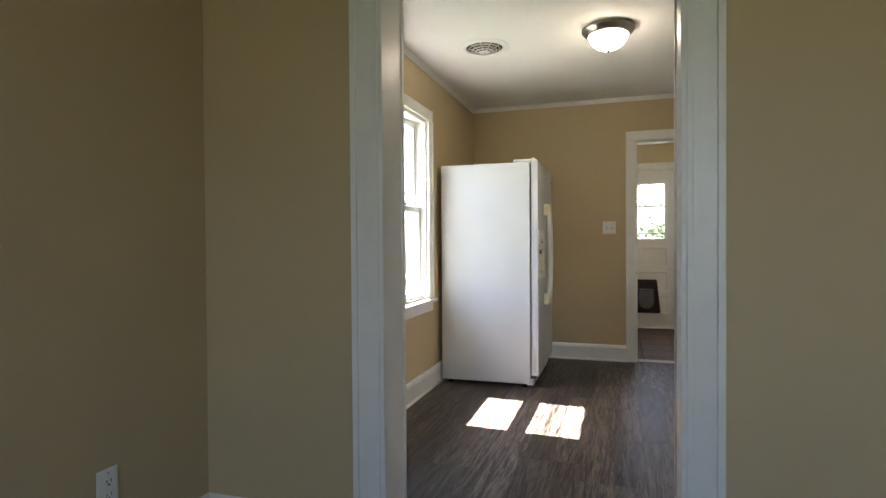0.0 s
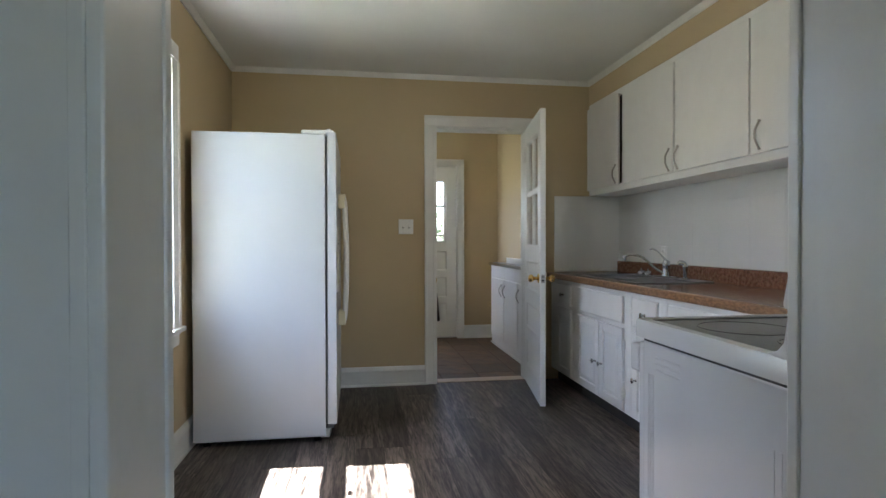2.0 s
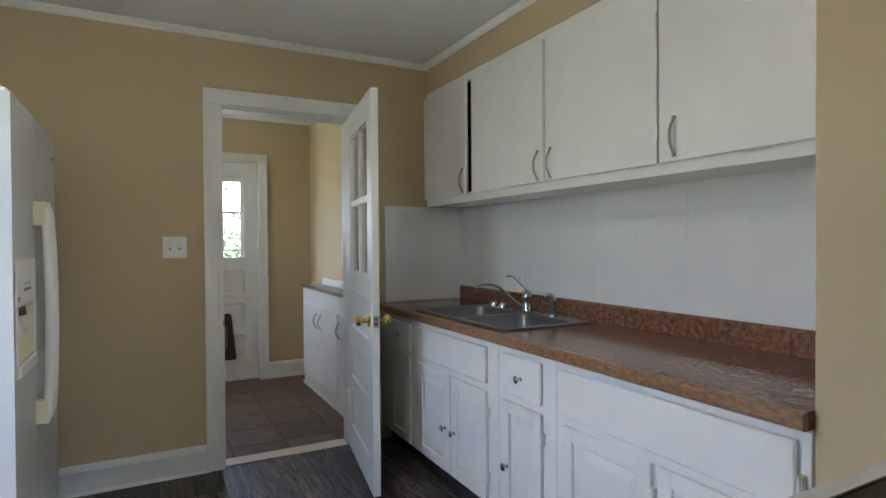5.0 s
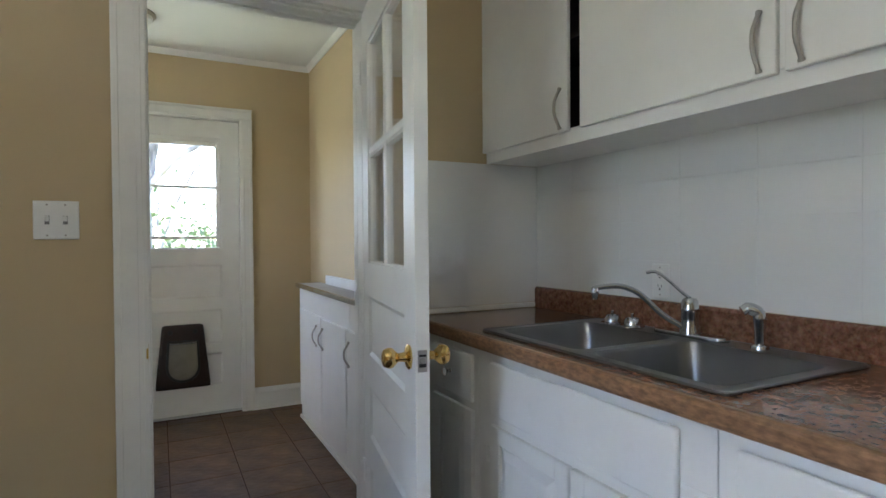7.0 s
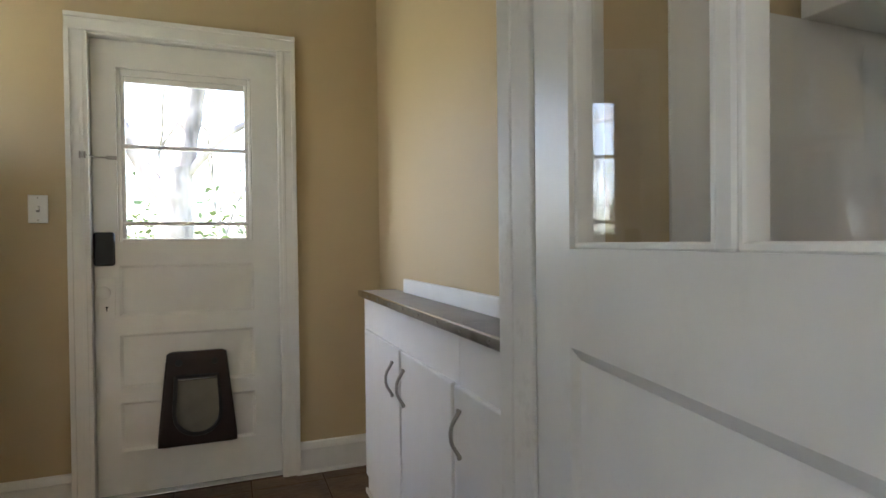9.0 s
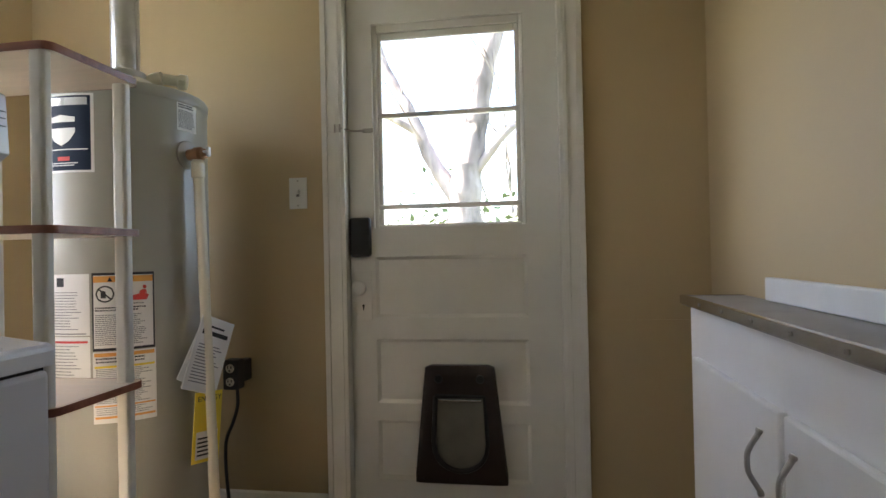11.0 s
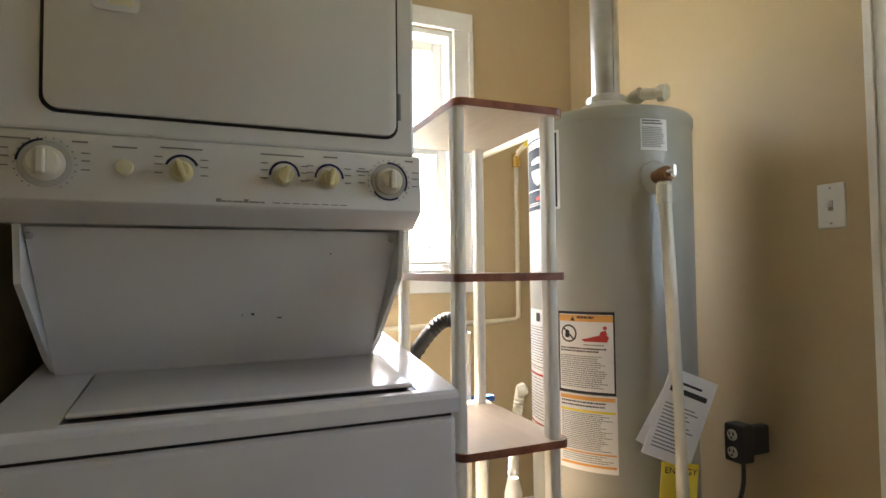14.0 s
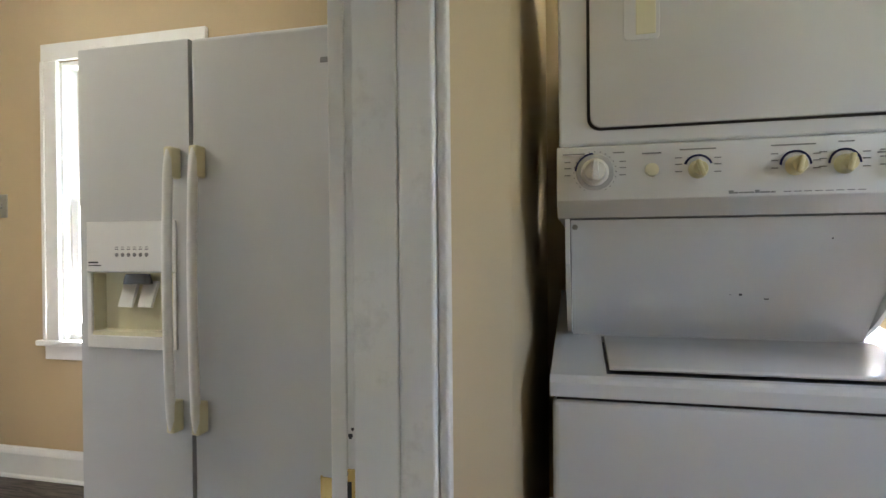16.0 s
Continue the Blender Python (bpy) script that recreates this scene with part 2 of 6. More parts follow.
EDGE = plain("streaked_brown_laminate", (0.27, 0.15, 0.078), 0.33, vary=0.4, scale=90, stretch=(1, 0.5, 1.2), dirt=(0.11, 0.055, 0.032), dirt_amount=0.7, dscale=85)
GREYTOP = plain("grey_linoleum_worktop", (0.30, 0.285, 0.27), 0.45, vary=0.12, scale=10, dirt=(0.15, 0.12, 0.10), dirt_amount=0.35, dscale=6)
GRASS = plain("spring_grass", (0.06, 0.07, 0.03), 0.9, vary=0.4, scale=1.5, bump=0.6, bscale=12)
BARK = plain("pale_grey_bark", (0.29, 0.25, 0.225), 0.95, vary=0.6, scale=7, bump=1.0, bscale=22, spec=0.1, dirt=(0.13, 0.105, 0.095), dirt_amount=0.7, dscale=9, stretch=(1, 1, 0.35))
TWIG = plain("bare_twigs", (0.10, 0.085, 0.075), 0.9)
LEAF = plain("young_leaves", (0.10, 0.13, 0.055), 0.7, vary=0.35)
SIDING = plain("white_clapboard", (0.75, 0.75, 0.72), 0.6, vary=0.04)
PANE = glass("window_glass")
BULB = glow("lit_frosted_glass_shade", (1.0, 0.86, 0.64), 1.6)
CURTAIN = plain("white_painted_sash", (0.82, 0.82, 0.80), 0.35, vary=0.02)

# ---- mesh helpers ----


def boxes(bs, bev=0.0, seg=1):
    """One mesh of boxes (x0, x1, y0, y1, z0, z1), edges rounded by bev."""
    bm = bmesh.new()
    for x0, x1, y0, y1, z0, z1 in bs:
        m = Matrix.Translation(((x0 + x1) / 2, (y0 + y1) / 2, (z0 + z1) / 2)) @ Matrix.Diagonal((abs(x1 - x0), abs(y1 - y0), abs(z1 - z0), 1))
        bmesh.ops.create_cube(bm, size=1, matrix=m)
    if bev:
        bmesh.ops.bevel(bm, geom=bm.edges[:], offset=bev, segments=seg, profile=0.5, affect="EDGES", clamp_overlap=True)
    return bm


def add(bm, other):
    """Move other's faces into bm."""
    me = bpy.data.meshes.new("tmp")
    other.to_mesh(me)
    bm.from_mesh(me)
    bpy.data.meshes.remove(me)
    other.free()
    return bm


def turned(bm, m):
    bmesh.ops.transform(bm, matrix=m, verts=bm.verts[:])
    return bm


def lathe(profile, m=None, seg=28):
    """Turned body: (radius, height) pairs spun about z."""
    bm = bmesh.new()
    rings = []
    for r, z in profile:
        if r < 1e-5:
            rings.append([bm.verts.new((0, 0, z))])
        else:
            rings.append([bm.verts.new((r * math.cos(2 * math.pi * i / seg), r * math.sin(2 * math.pi * i / seg), z)) for i in range(seg)])
    for a, b in zip(rings, rings[1:]):
        for i in range(seg):
            j = (i + 1) % seg
            if len(a) == 1 and len(b) == 1:
                continue
            if len(a) == 1:
                bm.faces.new((a[0], b[j], b[i]))
            elif len(b) == 1:
                bm.faces.new((a[i], a[j], b[0]))
            else:
                bm.faces.new((a[i], a[j], b[j], b[i]))
    bmesh.ops.recalc_face_normals(bm, faces=bm.faces[:])
    return turned(bm, m) if m else bm


def cyl(p, r, h, axis="z", seg=24, bev=0.0, r2=None):
    """Disc or rod from p, h long along axis, with a softened rim."""
    r2 = r if r2 is None else r2
    b = min(bev, r * 0.9, abs(h) / 2)
    prof = [(0, 0), (r - b, 0), (r, b), (r2, h - b), (r2 - b, h), (0, h)] if b else [(0, 0), (r, 0), (r2, h), (0, h)]
    rot = {"z": Matrix(), "x": Matrix.Rotation(math.pi / 2, 4, "Y"), "y": Matrix.Rotation(-math.pi / 2, 4, "X")}[axis]
    return lathe(prof, Matrix.Translation(p) @ rot, seg)


def curve_points(ctrl, n=8):
    """Smooth line through the given points."""
    P = [Vector(c) for c in ctrl]
    P = [P[0] * 2 - P[1]] + P + [P[-1] * 2 - P[-2]]
    out = []
    for i in range(1, len(P) - 2):
        for k in range(n):
            t = k / n
            a, b, c, d = P[i - 1], P[i], P[i + 1], P[i + 2]
            out.append(0.5 * ((2 * b) + (c - a) * t + (2 * a - 5 * b + 4 * c - d) * t * t + (3 * b - a - 3 * c + d) * t ** 3))
    return out + [P[-2]]


def tube(pts, r, seg=10, flat=1.0):
    """Round bar along points; r may be a list of radii."""
    pts = [Vector(p) for p in pts]
    rs = r if isinstance(r, (list, tuple)) else [r] * len(pts)
    bm = bmesh.new()
    rings = []
    up = Vector((0.13, 0.29, 0.95)).normalized()
    for i, p in enumerate(pts):
        t = (pts[min(i + 1, len(pts) - 1)] - pts[max(i - 1, 0)]).normalized()
        s = t.cross(up)
        s = s.normalized() if s.length > 1e-4 else Vector((1, 0, 0))
        u = s.cross(t).normalized()
        up = u
        rings.append([bm.verts.new(p + rs[i] * (s * math.cos(2 * math.pi * k / seg) + u * flat * math.sin(2 * math.pi * k / seg))) for k in range(seg)])
    for a, b in zip(rings, rings[1:]):
        for k in range(seg):
            j = (k + 1) % seg
            bm.faces.new((a[k], a[j], b[j], b[k]))
    bm.faces.new(rings[0][::-1]), bm.faces.new(rings[-1])
    bmesh.ops.recalc_face_normals(bm, faces=bm.faces[:])
    return bm


def prism(poly, a, b, axis="y", bev=0.0):
    """Polygon pulled from a to b along axis. In-plane axes: y->(x,z), x->(y,z), z->(x,y)."""
    put = {"y": lambda u, v, w: (u, w, v), "x": lambda u, v, w: (w, u, v), "z": lambda u, v, w: (u, v, w)}[axis]
    bm = bmesh.new()
    lo = [bm.verts.new(put(u, v, a)) for u, v in poly]
    hi = [bm.verts.new(put(u, v, b)) for u, v in poly]
    bm.faces.new(lo), bm.faces.new(hi[::-1])
    for i in range(len(poly)):
        j = (i + 1) % len(poly)
        bm.faces.new((lo[i], lo[j], hi[j], hi[i]))
    bmesh.ops.recalc_face_normals(bm, faces=bm.faces[:])
    if bev:
        bmesh.ops.bevel(bm, geom=bm.edges[:], offset=bev, segments=2, profile=0.5, affect="EDGES", clamp_overlap=True)
    return bm


def rrect(x0, x1, y0, y1, r, n=6):
    """Rounded rectangle as points."""
    out = []
    for cx, cy, a in ((x1 - r, y1 - r, 0), (x0 + r, y1 - r, 90), (x0 + r, y0 + r, 180), (x1 - r, y0 + r, 270)):
        for k in range(n + 1):
            t = radians(a + 90 * k / n)
            out.append((cx + r * math.cos(t), cy + r * math.sin(t)))
    return out


def loft(rings, cap=True):
    """Skin between rings of equal point counts; last ring closed."""
    bm = bmesh.new()
    R = [[bm.verts.new(p) for p in ring] for ring in rings]
    for a, b in zip(R, R[1:]):
        for i in range(len(a)):
            j = (i + 1) % len(a)
            bm.faces.new((a[i], a[j], b[j], b[i]))
    if cap:
        bm.faces.new(R[-1])
    return bm


def holed(xs, ys, z0, z1):
    """Slab cut by three strips each way, the middle field left open."""
    bm = bmesh.new()
    g = {(i, j, k): bm.verts.new((xs[i], ys[j], z)) for i in range(4) for j in range(4) for k, z in enumerate((z0, z1))}
    for i in range(3):
        for j in range(3):
            if (i, j) == (1, 1):
                continue
            q = [(i, j), (i + 1, j), (i + 1, j + 1), (i, j + 1)]
            bm.faces.new([g[a, b, 1] for a, b in q]), bm.faces.new([g[a, b, 0] for a, b in q][::-1])
    for i in range(3):
        for a, b in (((i, 0), (i + 1, 0)), ((i + 1, 3), (i, 3)), ((0, i + 1), (0, i)), ((3, i), (3, i + 1))):
            bm.faces.new((g[a + (0,)], g[b + (0,)], g[b + (1,)], g[a + (1,)]))
    for a, b in (((2, 1), (1, 1)), ((1, 2), (2, 2)), ((1, 1), (1, 2)), ((2, 2), (2, 1))):
        bm.faces.new((g[a + (0,)], g[b + (0,)], g[b + (1,)], g[a + (1,)]))
    bmesh.ops.recalc_face_normals(bm, faces=bm.faces[:])
    return bm


def link(name, bm, mat, smooth=False):
    me = bpy.data.meshes.new(name)
    bm.to_mesh(me)
    bm.free()
    me.materials.append(mat)
    if smooth:
        me.polygons.foreach_set("use_smooth", [True] * len(me.polygons))
        me.set_sharp_from_angle(angle=radians(40))
    return new(name, me)


def part(name, bm, mat, parent, label="", smooth=False):
    ob = link(name, bm, mat, smooth)
    ob.parent = parent
    return tagged(ob, label)


def thing(name, m, label, category, group=""):
    ob = new(name)
    ob.empty_display_size = 0.1
    ob.matrix_world = m
    return tagged(ob, label, category, group)


def solid(name, bm, mat, label, category, group="", kind="", smooth=False):
    return tagged(link(name, bm, mat, smooth), label, category, group, kind)


def text(name, body, size, m, mat, parent, width=None):
    """Flat lettering as a mesh."""
    cu = bpy.data.curves.new(name, "FONT")
    cu.body, cu.size, cu.align_x, cu.align_y, cu.extrude = body, size, "CENTER", "CENTER", 0.0003
    tmp = bpy.data.objects.new(name, cu)
    scene.collection.objects.link(tmp)
    bpy.context.view_layer.update()
    me = bpy.data.meshes.new_from_object(tmp)
    bpy.data.objects.remove(tmp)
    me.transform(m)
    me.materials.clear()
    me.materials.append(mat)
    ob = new(name, me)
    ob.parent = parent
    return ob


# ---- plan ----
WX, EX = -1.45, 1.64          # kitchen west and east walls
YS0, YS1 = 1.60, 1.745        # wall between hall and kitchen
YN0, YN1 = 5.385, 5.512         # wall between kitchen and utility room
YE = 7.42                     # utility room's north wall
H = 2.44                      # ceilings
UX = 1.115                    # utility room's east wall
HX1, HY0 = 2.4, -2.5          # hall


def structure(name, bm, mat, label, category, smooth=False):
    return solid(name, bm, mat, label, category, kind="structure", smooth=smooth)


# walls: kitchen's west wall, hall and utility room share one outer wall
KW = (3.22, 3.97, 0.69, 2.04)     # kitchen window opening y0 y1 z0 z1
UW = (6.15, 6.845, 1.11, 2.085)     # utility window opening
structure("wall_west", boxes([
    (WX - 0.16, WX, HY0, KW[0], 0, H), (WX - 0.16, WX, KW[0], KW[1], 0, KW[2]), (WX - 0.16, WX, KW[0], KW[1], KW[3], H),
    (WX - 0.16, WX, KW[1], UW[0], 0, H), (WX - 0.16, WX, UW[0], UW[1], 0, UW[2]), (WX - 0.16, WX, UW[0], UW[1], UW[3], H),
    (WX - 0.16, WX, UW[1], YE + 0.14, 0, H)]), TAN, "tan painted plaster outer wall with two window openings", "wall")
D1 = (-0.764, 0.112, 2.08)        # opening hall to kitchen
structure("wall_south", boxes([(WX, D1[0], YS0, YS1, 0, H), (D1[1], HX1, YS0, YS1, 0, H), (D1[0], D1[1], YS0, YS1, D1[2], H)]), TAN, "tan painted plaster wall with a cased doorway", "wall")
D2 = (0.088, 0.836, 2.03)         # opening kitchen to utility room
structure("wall_north", boxes([(WX, D2[0], YN0, YN1, 0, H), (D2[1], EX, YN0, YN1, 0, H), (D2[0], D2[1], YN0, YN1, D2[2], H)]), TAN, "tan painted plaster wall with a doorway into the utility room", "wall")
structure("wall_east", boxes([(EX, EX + 0.14, YS1, YE + 0.14, 0, H)]), TAN, "tan painted plaster wall behind the kitchen cabinets", "wall")
structure("wall_chase", boxes([(1.05, EX, YS1, 2.77, 0, H)], 0.004), TAN, "tan painted chimney breast projecting beside the stove", "wall")
structure("wall_soffit", boxes([(1.372, EX, 2.77, YN0, 2.245, H)]), TAN, "tan painted soffit above the wall cabinets", "wall")
D3 = (-0.148, 0.636, 2.01)        # outer door opening
structure("wall_utility_north", boxes([(WX, D3[0], YE, YE + 0.14, 0, H), (D3[1], EX, YE, YE + 0.14, 0, H), (D3[0], D3[1], YE, YE + 0.14, D3[2], H)]), TAN, "tan painted wall with the back door", "wall")
structure("wall_utility_east", boxes([(UX, UX + 0.12, 6.01, YE, 0, H)], 0.003), TAN, "tan painted partition beside a shelf recess", "wall")
structure("wall_build_out", prism([(D2[0] - 0.018, YN1), (-0.24, 5.555), (WX, 5.555), (WX, YN1)], 0, H, "z"), TAN, "tan painted plaster built out beside the inner doorway", "wall")
HW = (-0.2, 1.4, 0.85, 2.15)
structure("wall_hall_south", boxes([(WX, HW[0], HY0 - 0.14, HY0, 0, H), (HW[1], HX1, HY0 - 0.14, HY0, 0, H), (HW[0], HW[1], HY0 - 0.14, HY0, 0, HW[2]), (HW[0], HW[1], HY0 - 0.14, HY0, HW[3], H)]), TAN, "tan painted wall with a wide window", "wall")
structure("wall_hall_east", boxes([(HX1, HX1 + 0.14, HY0 - 0.14, YS1, 0, H)]), TAN, "tan painted plaster wall", "wall")
structure("ceiling_kitchen", boxes([(WX - 0.16, EX + 0.14, YS1 - 0.07, YN0 + 0.06, H, H + 0.1)]), CEIL, "matt white plaster kitchen ceiling", "ceiling")
structure("ceiling_utility", boxes([(WX - 0.16, EX + 0.14, YN0 + 0.06, YE + 0.14, H, H + 0.1)]), CEIL, "matt white utility room ceiling", "ceiling")
structure("ceiling_hall", boxes([(WX - 0.16, HX1 + 0.14, HY0 - 0.14, YS1 - 0.07, H, H + 0.1)]), CEIL, "matt white hall ceiling", "ceiling")

# seam of the wallboard under the painted wall beside the back door
structure("trim_wall_seam", boxes([(0.70, UX, YE - 0.004, YE, 0.785, 0.789)]), TAN, "painted-over horizontal board seam", "trim")


def moulding(name, a, b, inward, profile, mat, label, category="trim"):
    """Strip along a wall from a to b; profile of (out, z) pairs, out along inward."""
    a, b, w = Vector(a), Vector(b), Vector(inward)
    bm = bmesh.new()
    lo = [bm.verts.new((a.x + w.x * o, a.y + w.y * o, z)) for o, z in profile]
    hi = [bm.verts.new((b.x + w.x * o, b.y + w.y * o, z)) for o, z in profile]
    bm.faces.new(lo), bm.faces.new(hi[::-1])
    for i in range(len(profile)):
        j = (i + 1) % len(profile)
        bm.faces.new((lo[i], lo[j], hi[j], hi[i]))
    bmesh.ops.recalc_face_normals(bm, faces=bm.faces[:])
    return structure(name, bm, mat, label, category)


CROWN = [(0, H - 0.040), (0.009, H - 0.040), (0.012, H - 0.030), (0.023, H - 0.014), (0.027, H - 0.004), (0.030, H - 0.003), (0, H - 0.003)]
CL = "white painted crown moulding under the ceiling"
moulding("trim_crown_west", (WX, YS1), (WX, YN0), (1, 0), CROWN, TRIM, CL)
moulding("trim_crown_north", (WX, YN0), (1.372, YN0), (0, -1), CROWN, TRIM, CL)
moulding("trim_crown_east", (1.372, 2.77), (1.372, YN0), (-1, 0), CROWN, TRIM, CL)
moulding("trim_crown_chase", (1.05, YS1), (1.05, 2.77), (-1, 0), CROWN, TRIM, CL)
moulding("trim_crown_chase_side", (1.05, 2.77), (1.372, 2.77), (0, 1), CROWN, TRIM, CL)
moulding("trim_crown_south", (WX, YS1), (1.05, YS1), (0, 1), CROWN, TRIM, CL)
moulding("trim_crown_utility_north", (WX, YE), (UX, YE), (0, -1), CROWN, TRIM, CL)
moulding("trim_crown_utility_east", (UX, 6.01), (UX, YE), (-1, 0), CROWN, TRIM, CL)
moulding("trim_crown_utility_west", (WX, YN1), (WX, YE), (1, 0), CROWN, TRIM, CL)
BASE = [(0, 0), (0.03, 0), (0.028, 0.012), (0.02, 0.02), (0.018, 0.135), (0.024, 0.14), (0.020, 0.155), (0.012, 0.172), (0, 0.178)]
HBASE = [(o, z * 1.35) for o, z in BASE]
BASE = [(o, z * 0.84) for o, z in BASE]
BL = "white painted baseboard with a moulded cap"
moulding("baseboard_west", (WX, YS1), (WX, YN0), (1, 0), BASE, TRIM, BL, "baseboard")
moulding("baseboard_north", (WX, YN0), (0.0, YN0), (0, -1), BASE, TRIM, BL, "baseboard")
moulding("baseboard_utility_north", (0.69, YE), (UX, YE), (0, -1), BASE, TRIM, BL, "baseboard")
moulding("baseboard_utility_west", (WX, YN1), (WX, YE), (1, 0), BASE, TRIM, BL, "baseboard")
moulding("baseboard_utility_northwest", (WX, YE), (-0.21, YE), (0, -1), BASE, TRIM, BL, "baseboard")
moulding("baseboard_hall_north", (WX, YS0), (-0.845, YS0), (0, -1), HBASE, TRIM, BL, "baseboard")
moulding("baseboard_hall_west", (WX, HY0), (WX, YS0), (1, 0), HBASE, TRIM, BL, "baseboard")


def casing(name, x0, x1, top, y, side, w=0.09, t=0.022, mat=TRIM, label="white painted door casing"):
    """Fluted casing round a doorway in an east-west wall; side is the way it stands out."""
    bm = bmesh.new()
    for a, b in ((x0 - w, x0 + 0.008), (x1 - 0.008, x1 + w)):
        u = 1 if a < x0 else -1
        add(bm, boxes([(a, b, y, y + side * t, 0, top + 0.004)], 0.003, 2))
        o = a if u > 0 else b
        add(bm, boxes([(o, o + u * 0.02, y + side * t, y + side * (t + 0.008), 0, top + 0.004)], 0.002, 2))
        add(bm, boxes([(o + u * (w - 0.022), o + u * (w - 0.006), y + side * t, y + side * (t + 0.005), 0, top + 0.004)], 0.002, 2))
    add(bm, boxes([(x0 - w, x1 + w, y, y + side * (t + 0.002), top + 0.005, top + w)], 0.003, 2))
    add(bm, boxes([(x0 - w, x1 + w, y + side * t, y + side * (t + 0.01), top + w - 0.02, top + w)], 0.002, 2))
    return structure(name, bm, mat, label, "door casing")


def jamb(name, x0, x1, top, y0, y1, mat=TRIM):
    return structure(name, boxes([(x0 - 0.016, x0 + 0.004, y0, y1, 0, top), (x1 - 0.004, x1 + 0.016, y0, y1, 0, top), (x0 + 0.004, x1 - 0.004, y0, y1, top - 0.004, top + 0.016)], 0.002), mat, "white painted door lining", "door frame")


STOP = (YN0 + 0.012, 5.456)
structure("trim_door_stop", boxes([(D2[0] + 0.004, D2[0] + 0.013, *STOP, 0, D2[2] - 0.004), (D2[1] - 0.013, D2[1] - 0.004, *STOP, 0, D2[2] - 0.004), (D2[0] + 0.013, D2[1] - 0.013, *STOP, D2[2] - 0.013, D2[2] - 0.004)], 0.002), OLDTRIM, "white painted door stop with chipped edges", "door stop")
structure("trim_back_door_stop", boxes([(D3[0], D3[0] + 0.03, YE + 0.079, YE + 0.10, 0, D3[2]), (D3[1] - 0.03, D3[1], YE + 0.079, YE + 0.10, 0, D3[2]), (D3[0] + 0.03, D3[1] - 0.03, YE + 0.079, YE + 0.10, D3[2] - 0.03, D3[2])], 0.002), DOORPAINT, "cream painted back door stop", "door stop")
casing("trim_casing_hall", D1[0], D1[1], D1[2], YS0, -1, 0.10)
jamb("door_frame_hall", D1[0], D1[1], D1[2], YS0 - 0.004, YS1 + 0.004)
casing("trim_casing_hall_kitchen", D1[0], D1[1], D1[2], YS1, 1, 0.09)
casing("trim_casing_kitchen", D2[0], D2[1], D2[2], YN0, -1, 0.088)
jamb("door_frame_kitchen", D2[0], D2[1], D2[2], YN0 - 0.004, STOP[1], OLDTRIM)
NARROW = (STOP[1] + 0.0005, 5.503)
structure("trim_casing_utility", boxes([(D2[0] - 0.016, D2[0] + 0.014, *NARROW, 0, D2[2] - 0.016), (D2[1] - 0.014, D2[1] + 0.016, *NARROW, 0, D2[2] - 0.016), (D2[0] - 0.016, D2[1] + 0.016, *NARROW, D2[2] - 0.015, D2[2] + 0.016)], 0.005, 3), OLDTRIM, "narrow white painted edge trim with thick chipped paint", "door casing")
structure("trim_plaster_edge", boxes([(D2[0] - 0.0175, D2[0] + 0.006, NARROW[1] + 0.0005, YN1 + 0.005, 0, D2[2] + 0.016), (D2[1] - 0.006, D2[1] + 0.0175, NARROW[1] + 0.0005, YN1 + 0.005, 0, D2[2] + 0.016)], 0.004, 3), ROUGHPAINT, "rough plaster edge caked with old white paint", "trim")
casing("trim_casing_back_door", D3[0], D3[1], D3[2], YE, -1, 0.074, label="cream painted back door casing", mat=DOORPAINT)
jamb("door_frame_back", D3[0], D3[1], D3[2], YE - 0.002, YE + 0.14, DOORPAINT)
structure("trim_threshold", boxes([(D2[0] + 0.018, D2[1] - 0.018, YN0 + 0.01, YN1 - 0.01, 0, 0.006)], 0.002), BOARD, "thin beige threshold strip", "threshold")
structure("trim_threshold_back", boxes([(D3[0], D3[1], YE - 0.01, YE + 0.14, 0, 0.012)], 0.003), ALUM, "metal back door threshold", "threshold")


